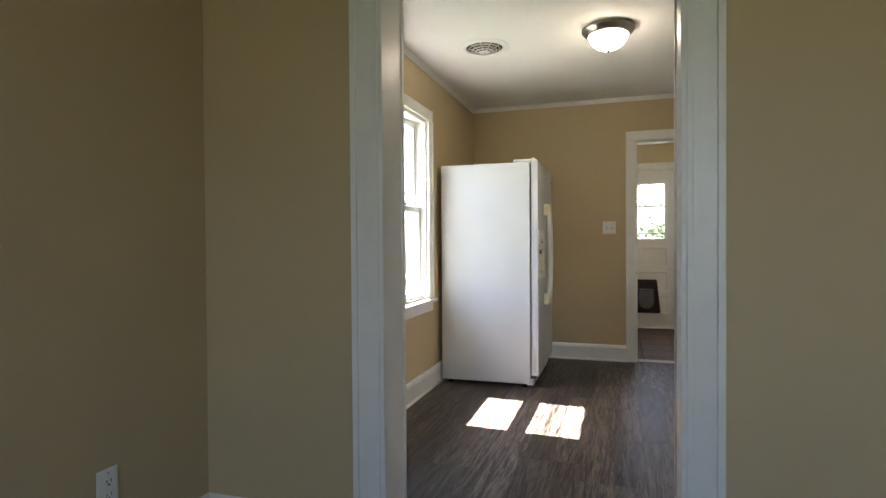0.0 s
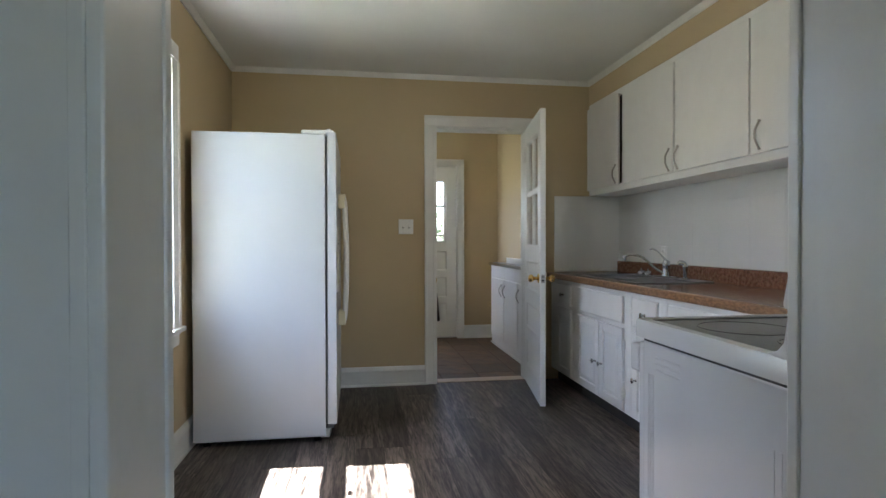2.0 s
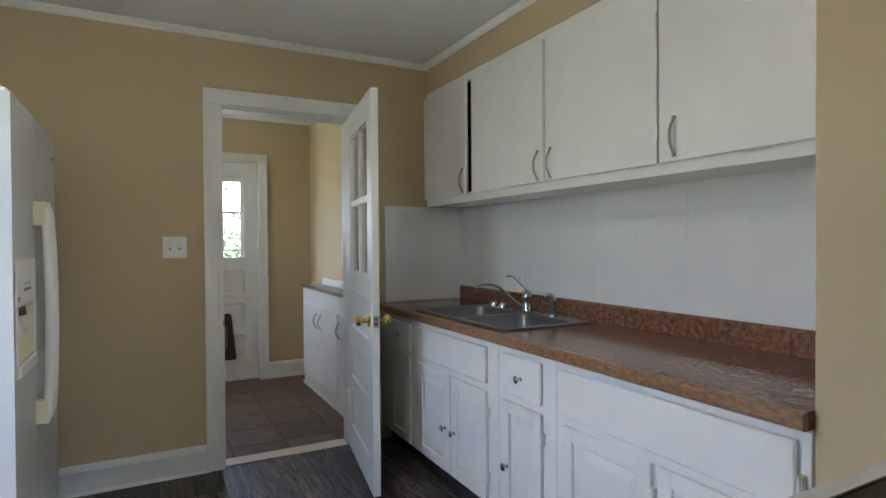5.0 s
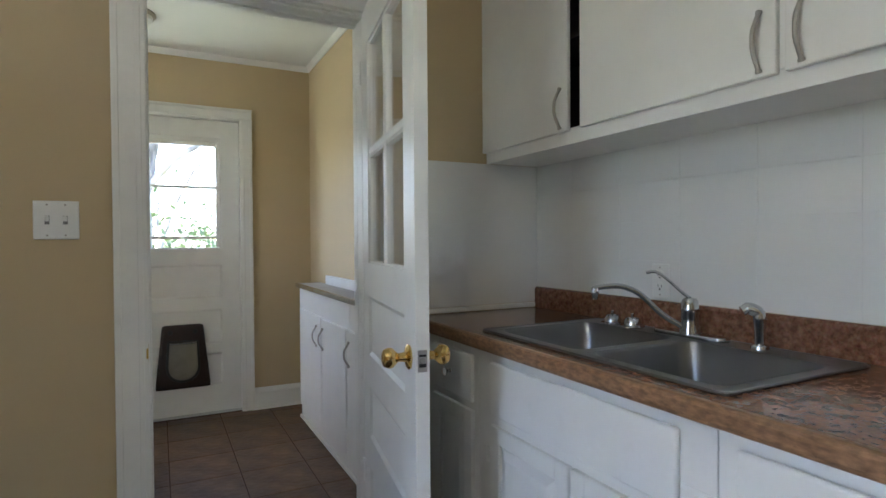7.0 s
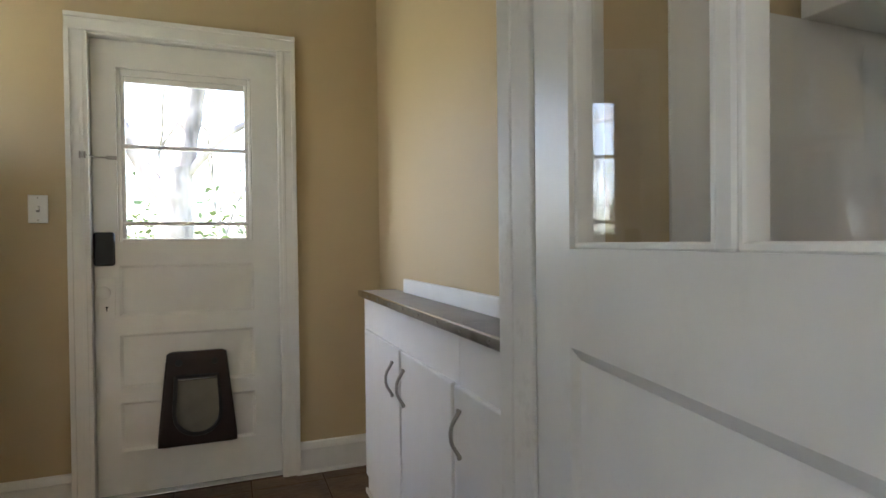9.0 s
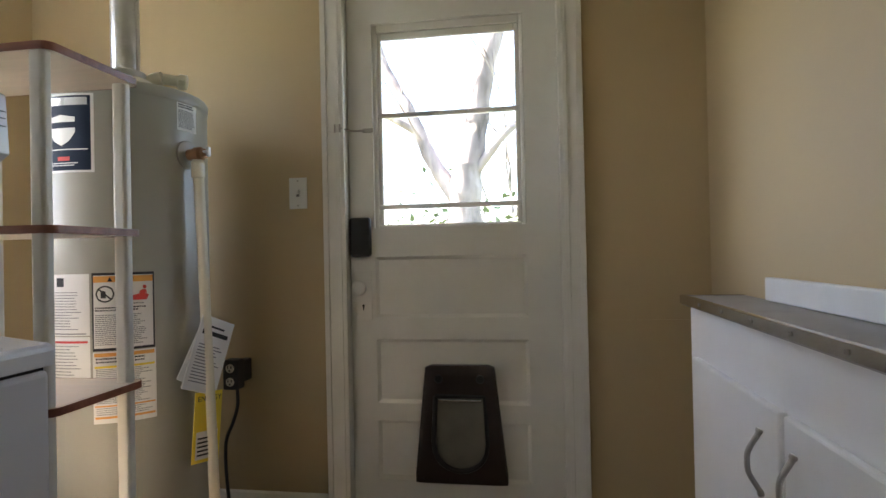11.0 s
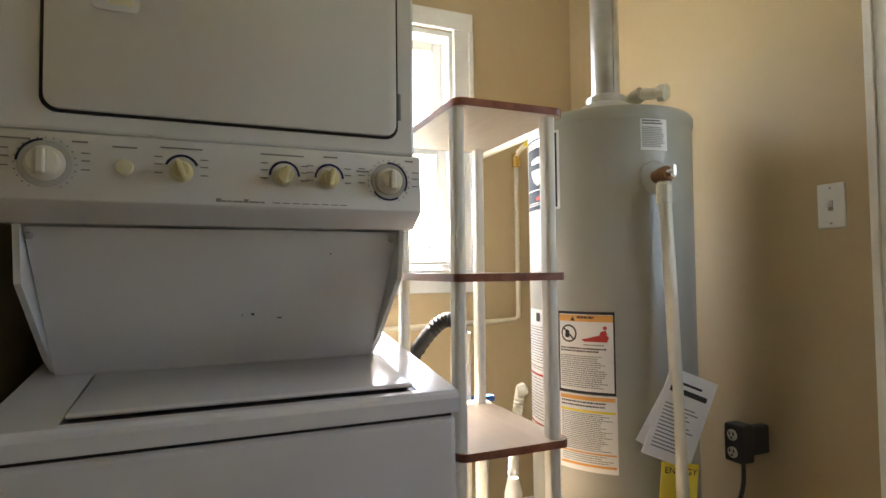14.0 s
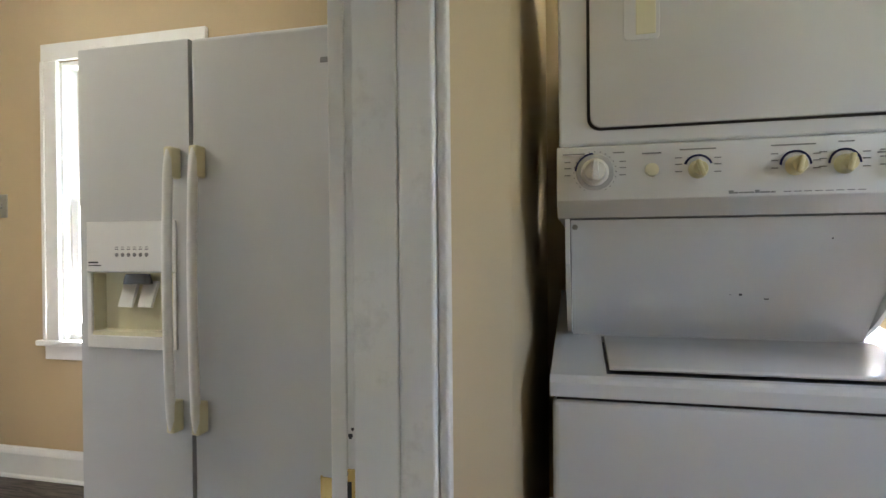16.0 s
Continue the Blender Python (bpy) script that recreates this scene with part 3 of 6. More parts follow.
def window(name, y0, y1, z0, z1, label, stool=True, parent_w=0.085):
    """Double-hung wooden window in the west wall: casing, stool, two sashes and panes."""
    w = thing(name, pose(WX, (y0 + y1) / 2, z0), label, "window")
    tagged(w, kind="structure")
    hw, h = (y1 - y0) / 2, z1 - z0
    c = parent_w
    bm = boxes([(0, 0.022, -hw - c, -hw + 0.006, 0, h + 0.002), (0, 0.022, hw - 0.006, hw + c, 0, h + 0.002), (0, 0.024, -hw - c, hw + c, h + 0.003, h + c)], 0.003, 2)
    add(bm, boxes([(0.022, 0.03, -hw - c, -hw - c + 0.02, 0, h), (0.022, 0.03, hw + c - 0.02, hw + c, 0, h)], 0.002))
    part("casing", bm, TRIM, w)
    part("stool", boxes([(-0.02, 0.045, -hw - c - 0.03, hw + c + 0.03, -0.026, 0)], 0.006, 2), TRIM, w)
    part("apron", boxes([(0, 0.018, -hw - c, hw + c, -0.095, -0.027)], 0.003), TRIM, w)
    part("window_frame", boxes([(-0.16, -0.001, -hw, -hw + 0.022, 0, h), (-0.16, -0.001, hw - 0.022, hw, 0, h), (-0.16, -0.001, -hw + 0.022, hw - 0.022, h - 0.022, h), (-0.16, -0.021, -hw + 0.022, hw - 0.022, 0, 0.02)], 0.002), CURTAIN, w)
    mid = h * 0.5
    for sash, xa, za, zb, rail in (("upper_sash", -0.115, mid - 0.02, h - 0.022, 0.04), ("lower_sash", -0.075, 0.02, mid + 0.02, 0.055)):
        a, b = -hw + 0.022, hw - 0.022
        s = part(sash, boxes([(xa, xa + 0.035, a, a + 0.042, za, zb), (xa, xa + 0.035, b - 0.042, b, za, zb), (xa, xa + 0.035, a + 0.042, b - 0.042, za, za + rail), (xa, xa + 0.035, a + 0.042, b - 0.042, zb - 0.04, zb)], 0.003), CURTAIN, w)
        g = part("pane", boxes([(xa + 0.014, xa + 0.018, a + 0.04, b - 0.04, za + rail - 0.002, zb - 0.038)]), PANE, s)
        g.visible_shadow = False
    # added outer rail, placed so its shadow splits the sun patch on the floor
    part("shadow_rail", boxes([(-0.158, -0.135, -hw + 0.022, hw - 0.022, h * 0.5 + 0.01, h * 0.5 + 0.105)], 0.003), CURTAIN, w)
    part("sash_lock", boxes([(-0.04, -0.022, -0.025, 0.025, mid + 0.02, mid + 0.035)], 0.004, 2), NICKEL, w, "small metal sash lock")
    return w


window("window_1", *KW, "white painted double-hung kitchen window in sunlight")
window("window_2", *UW, "white painted double-hung utility room window", parent_w=0.078)
hallwin = thing("window_3", pose((HW[0] + HW[1]) / 2, HY0, HW[2]), "wide white painted hall window", "window")
tagged(hallwin, kind="structure")
part("window_frame", boxes([(-0.8, -0.75, -0.1, 0.02, 0, 1.3), (0.75, 0.8, -0.1, 0.02, 0, 1.3), (-0.75, 0.75, -0.1, 0.02, 1.25, 1.3), (-0.75, 0.75, -0.1, 0.02, 0, 0.05), (-0.025, 0.025, -0.1, 0.02, 0.05, 1.25)], 0.003), TRIM, hallwin)

# ---- doors ----


def panelled(x0, x1, z0, z1, holes, t, y0=0.0):
    """Slab of stiles and rails round rectangular holes stacked in one column, each a sunken panel."""
    hs = sorted(holes, key=lambda q: q[2])
    a, b = hs[0][0], hs[0][1]
    bs = [(x0, a, y0, y0 + t, z0, z1), (b, x1, y0, y0 + t, z0, z1)]
    z = z0
    for q in hs:
        bs.append((a, b, y0, y0 + t, z, q[2]))
        z = q[3]
    bs.append((a, b, y0, y0 + t, z, z1))
    return boxes(bs)


def bead(a, b, z0, z1, y, side, d=0.007, w=0.014):
    """Sloped moulding round a sunken panel."""
    bm = bmesh.new()
    o = [bm.verts.new(p) for p in ((a, y, z0), (b, y, z0), (b, y, z1), (a, y, z1))]
    i = [bm.verts.new(p) for p in ((a + w, y - side * d, z0 + w), (b - w, y - side * d, z0 + w), (b - w, y - side * d, z1 - w), (a + w, y - side * d, z1 - w))]
    for k in range(4):
        j = (k + 1) % 4
        bm.faces.new((o[k], o[j], i[j], i[k]))
    bm.faces.new(i)
    bmesh.ops.recalc_face_normals(bm, faces=bm.faces[:])
    return bm


def knob_set(parent, x, z, y0, y1, mat, label, r=0.027):
    """Round knobs on both faces of a door between y0 and y1."""
    for y, s in ((y0, -1), (y1, 1)):
        prof = [(0, 0), (0.032, 0), (0.033, 0.004), (0.026, 0.009), (0.013, 0.012), (0.011, 0.03), (0.016, 0.036), (r, 0.046), (r + 0.001, 0.056), (r - 0.004, 0.068), (r - 0.012, 0.072), (0, 0.073)]
        rot = Matrix.Rotation(math.pi / 2 if s < 0 else -math.pi / 2, 4, "X")
        part("doorknob", lathe(prof, Matrix.Translation((x, y, z)) @ rot, 28), mat, parent, label, True)


# the glazed door standing open into the kitchen; hinge edge at local x = 0
open_dir = math.degrees(math.atan2(4.63 - 5.368, 0.694 - 0.815))
kd = thing("door_1", pose(0.815, 5.368, 0.010, 0, 0, open_dir), "white panelled door with four glass panes, standing open", "door")
DW, DT = 0.756, 0.036
GX0, GX1, GZ0, GZ1 = 0.11, DW - 0.115, 1.085, 1.875
PANELS = [(GX0, GX1, 0.155, 0.345), (GX0, GX1, 0.455, 0.64), (GX0, GX1, 0.755, 0.965)]
bm = panelled(0, DW, 0, 2.01, PANELS + [(GX0, GX1, GZ0, GZ1)], DT)
for q in PANELS:
    for y, s in ((0, -1), (DT, 1)):
        add(bm, bead(*q, y, s))
part("slab", bm, TRIM, kd)
gm, gz = (GX0 + GX1) / 2, (GZ0 + GZ1) / 2
part("muntin", boxes([(gm - 0.011, gm + 0.011, 0.004, DT - 0.004, GZ0, GZ1), (GX0, gm - 0.011, 0.004, DT - 0.004, gz - 0.011, gz + 0.011), (gm + 0.011, GX1, 0.004, DT - 0.004, gz - 0.011, gz + 0.011)], 0.003), TRIM, kd)
for a, b in ((GX0, gm - 0.011), (gm + 0.011, GX1)):
    for c, d in ((GZ0, gz - 0.011), (gz + 0.011, GZ1)):
        part("pane", boxes([(a, b, DT / 2 - 0.002, DT / 2 + 0.002, c, d)]), PANE, kd).visible_shadow = False
        part("glazing_bead", boxes([(a, a + 0.008, 0.006, DT - 0.006, c, d), (b - 0.008, b, 0.006, DT - 0.006, c, d), (a, b, 0.006, DT - 0.006, c, c + 0.008), (a, b, 0.006, DT - 0.006, d - 0.008, d)], 0.002), TRIM, kd)
knob_set(kd, DW - 0.062, 0.862, 0, DT, BRASS, "polished brass doorknob", 0.026)
part("latch_plate", add(boxes([(DW, DW + 0.0015, 0.006, DT - 0.006, 0.834, 0.890)], 0.001), cyl((DW, DT / 2, 0.864), 0.009, 0.006, "x", 14, 0.002)), NICKEL, kd, "worn metal latch plate")
part("latch_recess", boxes([(DW + 0.0012, DW + 0.0022, 0.009, DT - 0.009, 0.846, 0.855), (DW + 0.0012, DW + 0.0022, 0.009, DT - 0.009, 0.873, 0.878)]), INK, kd)
for z in (0.25, 1.75):
    part("hinge", add(cyl((-0.004, -0.004, z), 0.006, 0.09, "z", 10, 0.002), boxes([(0, 0.03, -0.0015, 0, z, z + 0.09)])), OLDTRIM, kd)
# strike plate in the lining
sp = thing("strike_plate", pose(D2[0] + 0.0042, YN0 - 0.002, 0.822), "small brass strike plate with a dark latch hole", "strike plate")
part("plate", add(boxes([(0, 0.0016, -0.020, 0.016, -0.030, 0.030)], 0.0006), prism([(-0.004, -0.038), (0.0005, -0.036), (0.0016, -0.019), (0, -0.019), (-0.002, -0.034), (-0.005, -0.036)], -0.016, 0.016, "z")), BRASS, sp)
part("latch_hole", boxes([(0.0014, 0.0020, -0.006, 0.007, -0.014, 0.014)]), INK, sp)
part("screw", cyl((0.0016, 0, 0.024), 0.003, 0.001, "x", 10), NICKEL, sp)
part("screw", cyl((0.0016, 0, -0.022), 0.003, 0.001, "x", 10), NICKEL, sp)
for y, z, r in ((5.3885, 0.893, 0.0042), (5.3915, 0.902, 0.0026)):
    rim = [(y + r * 0.7 * math.cos(a) * (1 + 0.25 * math.sin(3 * a)), z + r * math.sin(a) * (1 + 0.2 * math.cos(2 * a))) for a in (k * math.pi / 6 for k in range(12))]
    solid("paint_chip", prism(rim, D2[0] + 0.0038, D2[0] + 0.0045, "x"), GREYPL, "small dark chip in the white door lining", "paint chip", "chips in the door lining")

# back door
bd = thing("door_2", pose(D3[0] + 0.007, YE + 0.035, 0.014), "cream painted half-glazed back door, closed", "door")
BW = D3[1] - D3[0] - 0.014
X = lambda x: x - D3[0] - 0.007
gx0, gx1, gz0, gz1 = X(-0.047), X(0.512), 1.112, 1.872
BP = [(gx0, gx1, 0.185, 0.40), (gx0, gx1, 0.465, 0.70), (gx0, gx1, 0.78, 1.005)]
bm = panelled(0, BW, 0, 1.988, BP + [(gx0, gx1, gz0, gz1)], 0.042)
for q in BP:
    for y, s in ((0, -1), (0.042, 1)):
        add(bm, bead(*q, y, s, 0.011, 0.012))
part("slab", bm, DOORPAINT, bd)
part("glazing_frame", boxes([(gx0, gx0 + 0.016, 0.014, 0.041, gz0, gz1), (gx1 - 0.016, gx1, 0.014, 0.041, gz0, gz1), (gx0 + 0.016, gx1 - 0.016, 0.014, 0.041, gz0, gz0 + 0.012), (gx0 + 0.016, gx1 - 0.016, 0.014, 0.041, gz1 - 0.03, gz1)], 0.003), DOORPAINT, bd)
part("pane", boxes([(gx0 + 0.014, gx1 - 0.014, 0.033, 0.037, gz0 + 0.01, gz1 - 0.028)]), PANE, bd).visible_shadow = False
part("sash", boxes([(gx0 + 0.016, gx0 + 0.032, 0.021, 0.032, gz0 + 0.012, gz1 - 0.03), (gx1 - 0.032, gx1 - 0.016, 0.021, 0.032, gz0 + 0.012, gz1 - 0.03), (gx0 + 0.032, gx1 - 0.032, 0.021, 0.032, gz1 - 0.058, gz1 - 0.03)], 0.003), DOORPAINT, bd)
for z in (1.532, 1.19):
    part("glazing_bar", boxes([(gx0 + 0.014, gx1 - 0.014, 0.017, 0.032, z - 0.009, z + 0.009)], 0.003), DOORPAINT, bd)
part("deadbolt", boxes([(X(-0.137), X(-0.056), -0.03, 0, 1.006, 1.152)], 0.012, 3), BLACKPL, bd, "black keyless deadbolt housing", True)
part("escutcheon", boxes([(X(-0.127), X(-0.06), -0.006, 0, 0.77, 0.955)], 0.004, 2), DOORPAINT, bd, "painted-over keyhole plate")
part("keyhole", add(cyl((X(-0.093), -0.007, 0.825), 0.005, 0.002, "y", 12), boxes([(X(-0.095), X(-0.091), -0.007, -0.005, 0.808, 0.825)])), INK, bd)
prof = [(0, 0), (0.014, 0), (0.012, 0.02), (0.020, 0.028), (0.027, 0.038), (0.027, 0.046), (0.018, 0.054), (0, 0.056)]
part("doorknob", lathe(prof, Matrix.Translation((X(-0.097), -0.006, 0.893)) @ Matrix.Rotation(math.pi / 2, 4, "X"), 24), DOORPAINT, bd, "cream painted round doorknob", True)
for z in (0.17, 1.80):
    part("hinge", add(cyl((BW + 0.004, -0.006, z), 0.006, 0.1, "z", 10, 0.002), boxes([(BW - 0.012, BW, -0.002, 0, z, z + 0.1)])), DOORPAINT, bd)
chain = add(boxes([(X(-0.085), X(-0.045), -0.004, 0, 1.468, 1.484), (X(-0.175), X(-0.15), -0.062, -0.056, 1.462, 1.492)], 0.001), tube([(X(-0.152), -0.06, 1.477), (X(-0.12), -0.02, 1.472), (X(-0.08), -0.006, 1.476)], 0.004, 6))
part("door_chain", chain, NICKEL, bd, "small metal security chain")

# pet flap on the back door
pf = thing("pet_flap", pose(0.262, YE + 0.035, 0.20), "dark brown plastic pet flap fixed to the back door", "pet door")
outer = [(-0.165, 0.0), (0.165, 0.0), (0.168, 0.01), (0.125, 0.415), (0.115, 0.424), (-0.115, 0.424), (-0.125, 0.415), (-0.168, 0.01)]
hole = [(-0.088, 0.315), (0.088, 0.315), (0.098, 0.15)] + [(0.096 * math.cos(radians(a)), 0.135 - 0.088 * math.sin(radians(a))) for a in range(15, 180, 15)] + [(-0.098, 0.15)]


def ring_face(o, i, y0, y1):
    """Flat frame between an outer and an inner outline with n points each resampled by angle."""
    def at(poly, ang, c):
        best = None
        d = Vector((math.cos(ang), math.sin(ang)))
        for k in range(len(poly)):
            p, q = Vector(poly[k]) - c, Vector(poly[(k + 1) % len(poly)]) - c
            e = q - p
            den = d.x * e.y - d.y * e.x
            if abs(den) < 1e-9:
                continue
            t = (p.x * e.y - p.y * e.x) / den
            s = (p.x * d.y - p.y * d.x) / den
            if t > 0 and -1e-6 <= s <= 1 + 1e-6:
                best = t if best is None else max(best, t)
        return c + d * best
    c = Vector((0, 0.2))
    n = 72
    O = [at(o, 2 * math.pi * k / n, c) for k in range(n)]
    I = [at(i, 2 * math.pi * k / n, c) for k in range(n)]
    mid = [a.lerp(b, 0.35) for a, b in zip(O, I)]
    rings = [[(p.x, y1, p.y) for p in O], [(p.x, y0 + 0.006, p.y) for p in O], [(p.x * 0.97, y0, 0.2 + (p.y - 0.2) * 0.97) for p in O], [(p.x, y0 - 0.004, p.y) for p in mid], [(p.x, y0, p.y) for p in I], [(p.x, y1, p.y) for p in I]]
    bm = loft(rings, cap=False)
    bmesh.ops.recalc_face_normals(bm, faces=bm.faces[:])
    return bm


part("surround", ring_face(outer, hole, -0.03, 0.0), BROWNPL, pf, "", True)
part("flap", prism(hole, -0.014, -0.009, "y"), SMOKED, pf, "smoked translucent flap")
part("flap_rim", tube([(x, -0.026, z) for x, z in hole] + [(hole[0][0], -0.026, hole[0][1])], 0.0095, 8), BLACKPL, pf, "", True)
# highlight on the opening's top edge, modelled as a bright strip
part("flap_highlight", boxes([(-0.080, 0.080, -0.034, -0.016, 0.296, 0.305)], 0.002), CHROME, pf, "thin bright strip standing in for the highlight above the flap")
for x in (-0.075, 0.075):
    part("screw_boss", cyl((x, -0.036, 0.378), 0.017, 0.02, "y", 18, 0.004), BLACKPL, pf)
for x, z in ((-0.14, 0.02), (0.14, 0.02), (0.1, 0.2), (-0.1, 0.2)):
    part("screw", cyl((x, -0.034, z), 0.004, 0.006, "y", 8), BLACKPL, pf)

# ---- switches and outlets ----


def wall_plate(name, m, n, label, rocker=True, kind="switch", mat=WHITEPL):
    """Plate in local x-z facing -y with n toggles or sockets."""
    w = 0.07 + 0.046 * (n - 1)
    t = thing(name, m, label, "light switch" if kind == "switch" else "outlet")
    part("plate", boxes([(-w / 2, w / 2, -0.006, 0, -0.058, 0.058)], 0.004, 2), mat, t)
    for k in range(n):
        x = (k - (n - 1) / 2) * 0.046
        if kind == "switch":
            part("toggle", boxes([(x - 0.005, x + 0.005, -0.018, -0.005, -0.004, 0.012)], 0.002), mat, t)
            part("toggle_slot", boxes([(x - 0.006, x + 0.006, -0.0072, -0.0055, -0.013, 0.013)]), GREYINK, t)
        else:
            for z in (-0.02, 0.02):
                so = part("socket", cyl((x, -0.0085, z), 0.0165, 0.004, "y", 20, 0.001), mat, t)
                part("slot", boxes([(x - 0.008, x - 0.006, -0.0092, -0.0083, z - 0.001, z + 0.008), (x + 0.006, x + 0.008, -0.0092, -0.0083, z - 0.001, z + 0.008), (x - 0.003, x + 0.003, -0.0092, -0.0083, z - 0.010, z - 0.005)]), INK, so)
        for z in (-0.046, 0.046):
            part("screw", cyl((x, -0.0075, z), 0.003, 0.002, "y", 8), NICKEL, t)
    return t


wall_plate("light_switch", pose(-0.147, YN0, 1.243), 2, "white two-gang toggle light switch on the tan wall")
wall_plate("light_switch", pose(-0.327, YE, 1.262), 1, "white single toggle light switch beside the back door")
wall_plate("wall_outlet", pose(EX - 0.0065, 4.69, 1.032, 0, 0, -90), 1, "white double outlet on the white splashback", kind="outlet")
wall_plate("wall_outlet", pose(WX, 1.19, 0.43, 0, 0, 90), 1, "white double outlet low on the hall wall", kind="outlet")
wall_plate("light_switch", pose(WX, 2.86, 1.35, 0, 0, 90), 1, "dull metal switch plate beside the kitchen window", mat=NICKEL)

# ---- kitchen: refrigerator ----
fr = thing("refrigerator", pose(-1.055, 4.64, 0), "white side-by-side refrigerator with an ice dispenser", "refrigerator")
FY0, FY1, FS = -0.445, 0.455, -0.055       # south side, north side, split of the doors
FX0, FX1, FX2 = -0.355, 0.352, 0.412       # back, cabinet front, door front
part("cabinet", boxes([(FX0, FX1, FY0, FY1, 0.03, 1.725)], 0.006, 2), FRIDGE, fr)
part("door_gasket", boxes([(FX1, FX1 + 0.012, FY0 + 0.01, FS - 0.005, 0.105, 1.715), (FX1, FX1 + 0.012, FS + 0.005, FY1 - 0.01, 0.105, 1.715)]), plain("grey_door_seal", (0.16, 0.16, 0.16), 0.6), fr)
# freezer door with the dispenser recess left open
DY0, DY1, DZ0, DZ1 = FY0 + 0.045, FS - 0.06, 0.835, 1.205
CZ0, CZ1 = 0.872, 1.06
ONTO_YZ = Matrix(((0, 0, 1, 0), (1, 0, 0, 0), (0, 1, 0, 0), (0, 0, 0, 1)))
fd = part("freezer_door", turned(holed((FY0, DY0, DY1, FS - 0.004), (0.10, CZ0, CZ1, 1.735), FX1 + 0.012, FX2), ONTO_YZ), FRIDGE, fr)
part("door_liner", boxes([(FX1 + 0.004, FX1 + 0.0118, FY0 + 0.01, FS - 0.01, 0.10, 1.735)]), FRIDGE, fd)
rd = part("fresh_food_door", boxes([(FX1 + 0.012, FX2, FS + 0.004, FY1, 0.10, 1.735)], 0.012, 3), FRIDGE, fr)
part("dispenser_panel", boxes([(FX2, FX2 + 0.006, DY0 - 0.018, DY1 + 0.012, CZ1 + 0.003, DZ1 + 0.008)], 0.004, 2), WHITEPL, fd)
part("dispenser_surround", boxes([(FX2, FX2 + 0.006, DY0 - 0.018, DY0, DZ0, CZ1), (FX2, FX2 + 0.006, DY1, DY1 + 0.012, DZ0, CZ1), (FX2, FX2 + 0.012, DY0, DY1, DZ0, CZ0)], 0.003, 2), WHITEPL, fd)
part("dispenser_recess", boxes([(FX1 + 0.0125, FX1 + 0.0145, DY0, DY1, CZ0, CZ1), (FX1 + 0.0145, FX2, DY0, DY0 + 0.003, CZ0, CZ1), (FX1 + 0.0145, FX2, DY1 - 0.003, DY1, CZ0, CZ1), (FX1 + 0.0145, FX2, DY0, DY1, CZ1 - 0.003, CZ1), (FX1 + 0.0145, FX2 + 0.004, DY0, DY1, CZ0, CZ0 + 0.012)]), CREAM, fd, "cream dispenser recess")
part("chute", lathe([(0, 0), (0.05, 0), (0.045, 0.02), (0.04, 0.03), (0, 0.03)], pose(FX2 - 0.02, (DY0 + DY1) / 2, CZ1 - 0.035) @ Matrix.Diagonal((0.45, 1, 1, 1)), 20), GREYPL, fd, "dark ice chute", True)
for y in (-0.035, 0.035):
    part("paddle", turned(prism([(-0.02, 0.0), (0.012, -0.075), (0.02, -0.073), (-0.008, 0.004)], (DY0 + DY1) / 2 + y - 0.024, (DY0 + DY1) / 2 + y + 0.024, "y"), Matrix.Translation((FX2 - 0.024, 0, CZ1 - 0.03))), WHITEPL, fd, "white dispenser paddle")
for k in range(6):
    y = (DY0 + DY1) / 2 - 0.05 + k * 0.021
    part("button", cyl((FX2 + 0.005, y, 1.113), 0.006, 0.003, "x", 14, 0.001), GREYINK, fd)
    part("caption", boxes([(FX2 + 0.006, FX2 + 0.0066, y - 0.006, y + 0.006, 1.128, 1.131), (FX2 + 0.006, FX2 + 0.0066, y - 0.005, y + 0.005, 1.135, 1.137)]), GREYINK, fd)
part("caption", boxes([(FX2 + 0.006, FX2 + 0.0066, DY0 - 0.01, DY0 + 0.025, 1.088, 1.093), (FX2 + 0.006, FX2 + 0.0066, DY0 - 0.01, DY0 + 0.035, 1.080, 1.083)]), INK, fd)
for y, d in ((FS - 0.042, fd), (FS + 0.04, rd)):
    pts = curve_points([(FX2 + 0.03, y, 0.615), (FX2 + 0.042, y, 0.70), (FX2 + 0.050, y, 1.02), (FX2 + 0.042, y, 1.33), (FX2 + 0.03, y, 1.41)], 7)
    h = part("handle", tube(pts, 0.016, 12, 0.8), WHITEPL, d, "long bowed white handle", True)
    for z0, z1 in ((0.605, 0.695), (1.33, 1.42)):
        part("handle_mount", boxes([(FX2, FX2 + 0.045, y - 0.013, y + 0.013, z0, z1)], 0.006, 2), CREAM, h, "yellowed end block")
part("hinge_cover", boxes([(FX1 - 0.13, FX2 - 0.012, FY0 + 0.02, FY0 + 0.075, 1.725, 1.752)], 0.008, 2), WHITEPL, fr)
part("hinge_cover", boxes([(FX1 - 0.13, FX2 - 0.012, FY1 - 0.075, FY1 - 0.02, 1.725, 1.752)], 0.008, 2), WHITEPL, fr)
part("hinge_pin", cyl((FX1 + 0.02, FY0 + 0.03, 1.735), 0.012, 0.024, "z", 14, 0.003), WHITEPL, fr)
part("kick_grille", boxes([(FX1 - 0.03, FX1 + 0.02, FY0 + 0.02, FY1 - 0.02, 0.02, 0.09)] + [(FX1 + 0.02, FX1 + 0.026, FY0 + 0.04, FY1 - 0.04, 0.03 + 0.014 * k, 0.037 + 0.014 * k) for k in range(4)], 0.001), WHITEPL, fr)
part("bottom_hinge", boxes([(FX1, FX1 + 0.045, FY0 + 0.003, FY0 + 0.03, 0.075, 0.098)], 0.003), GREYPL, fr)
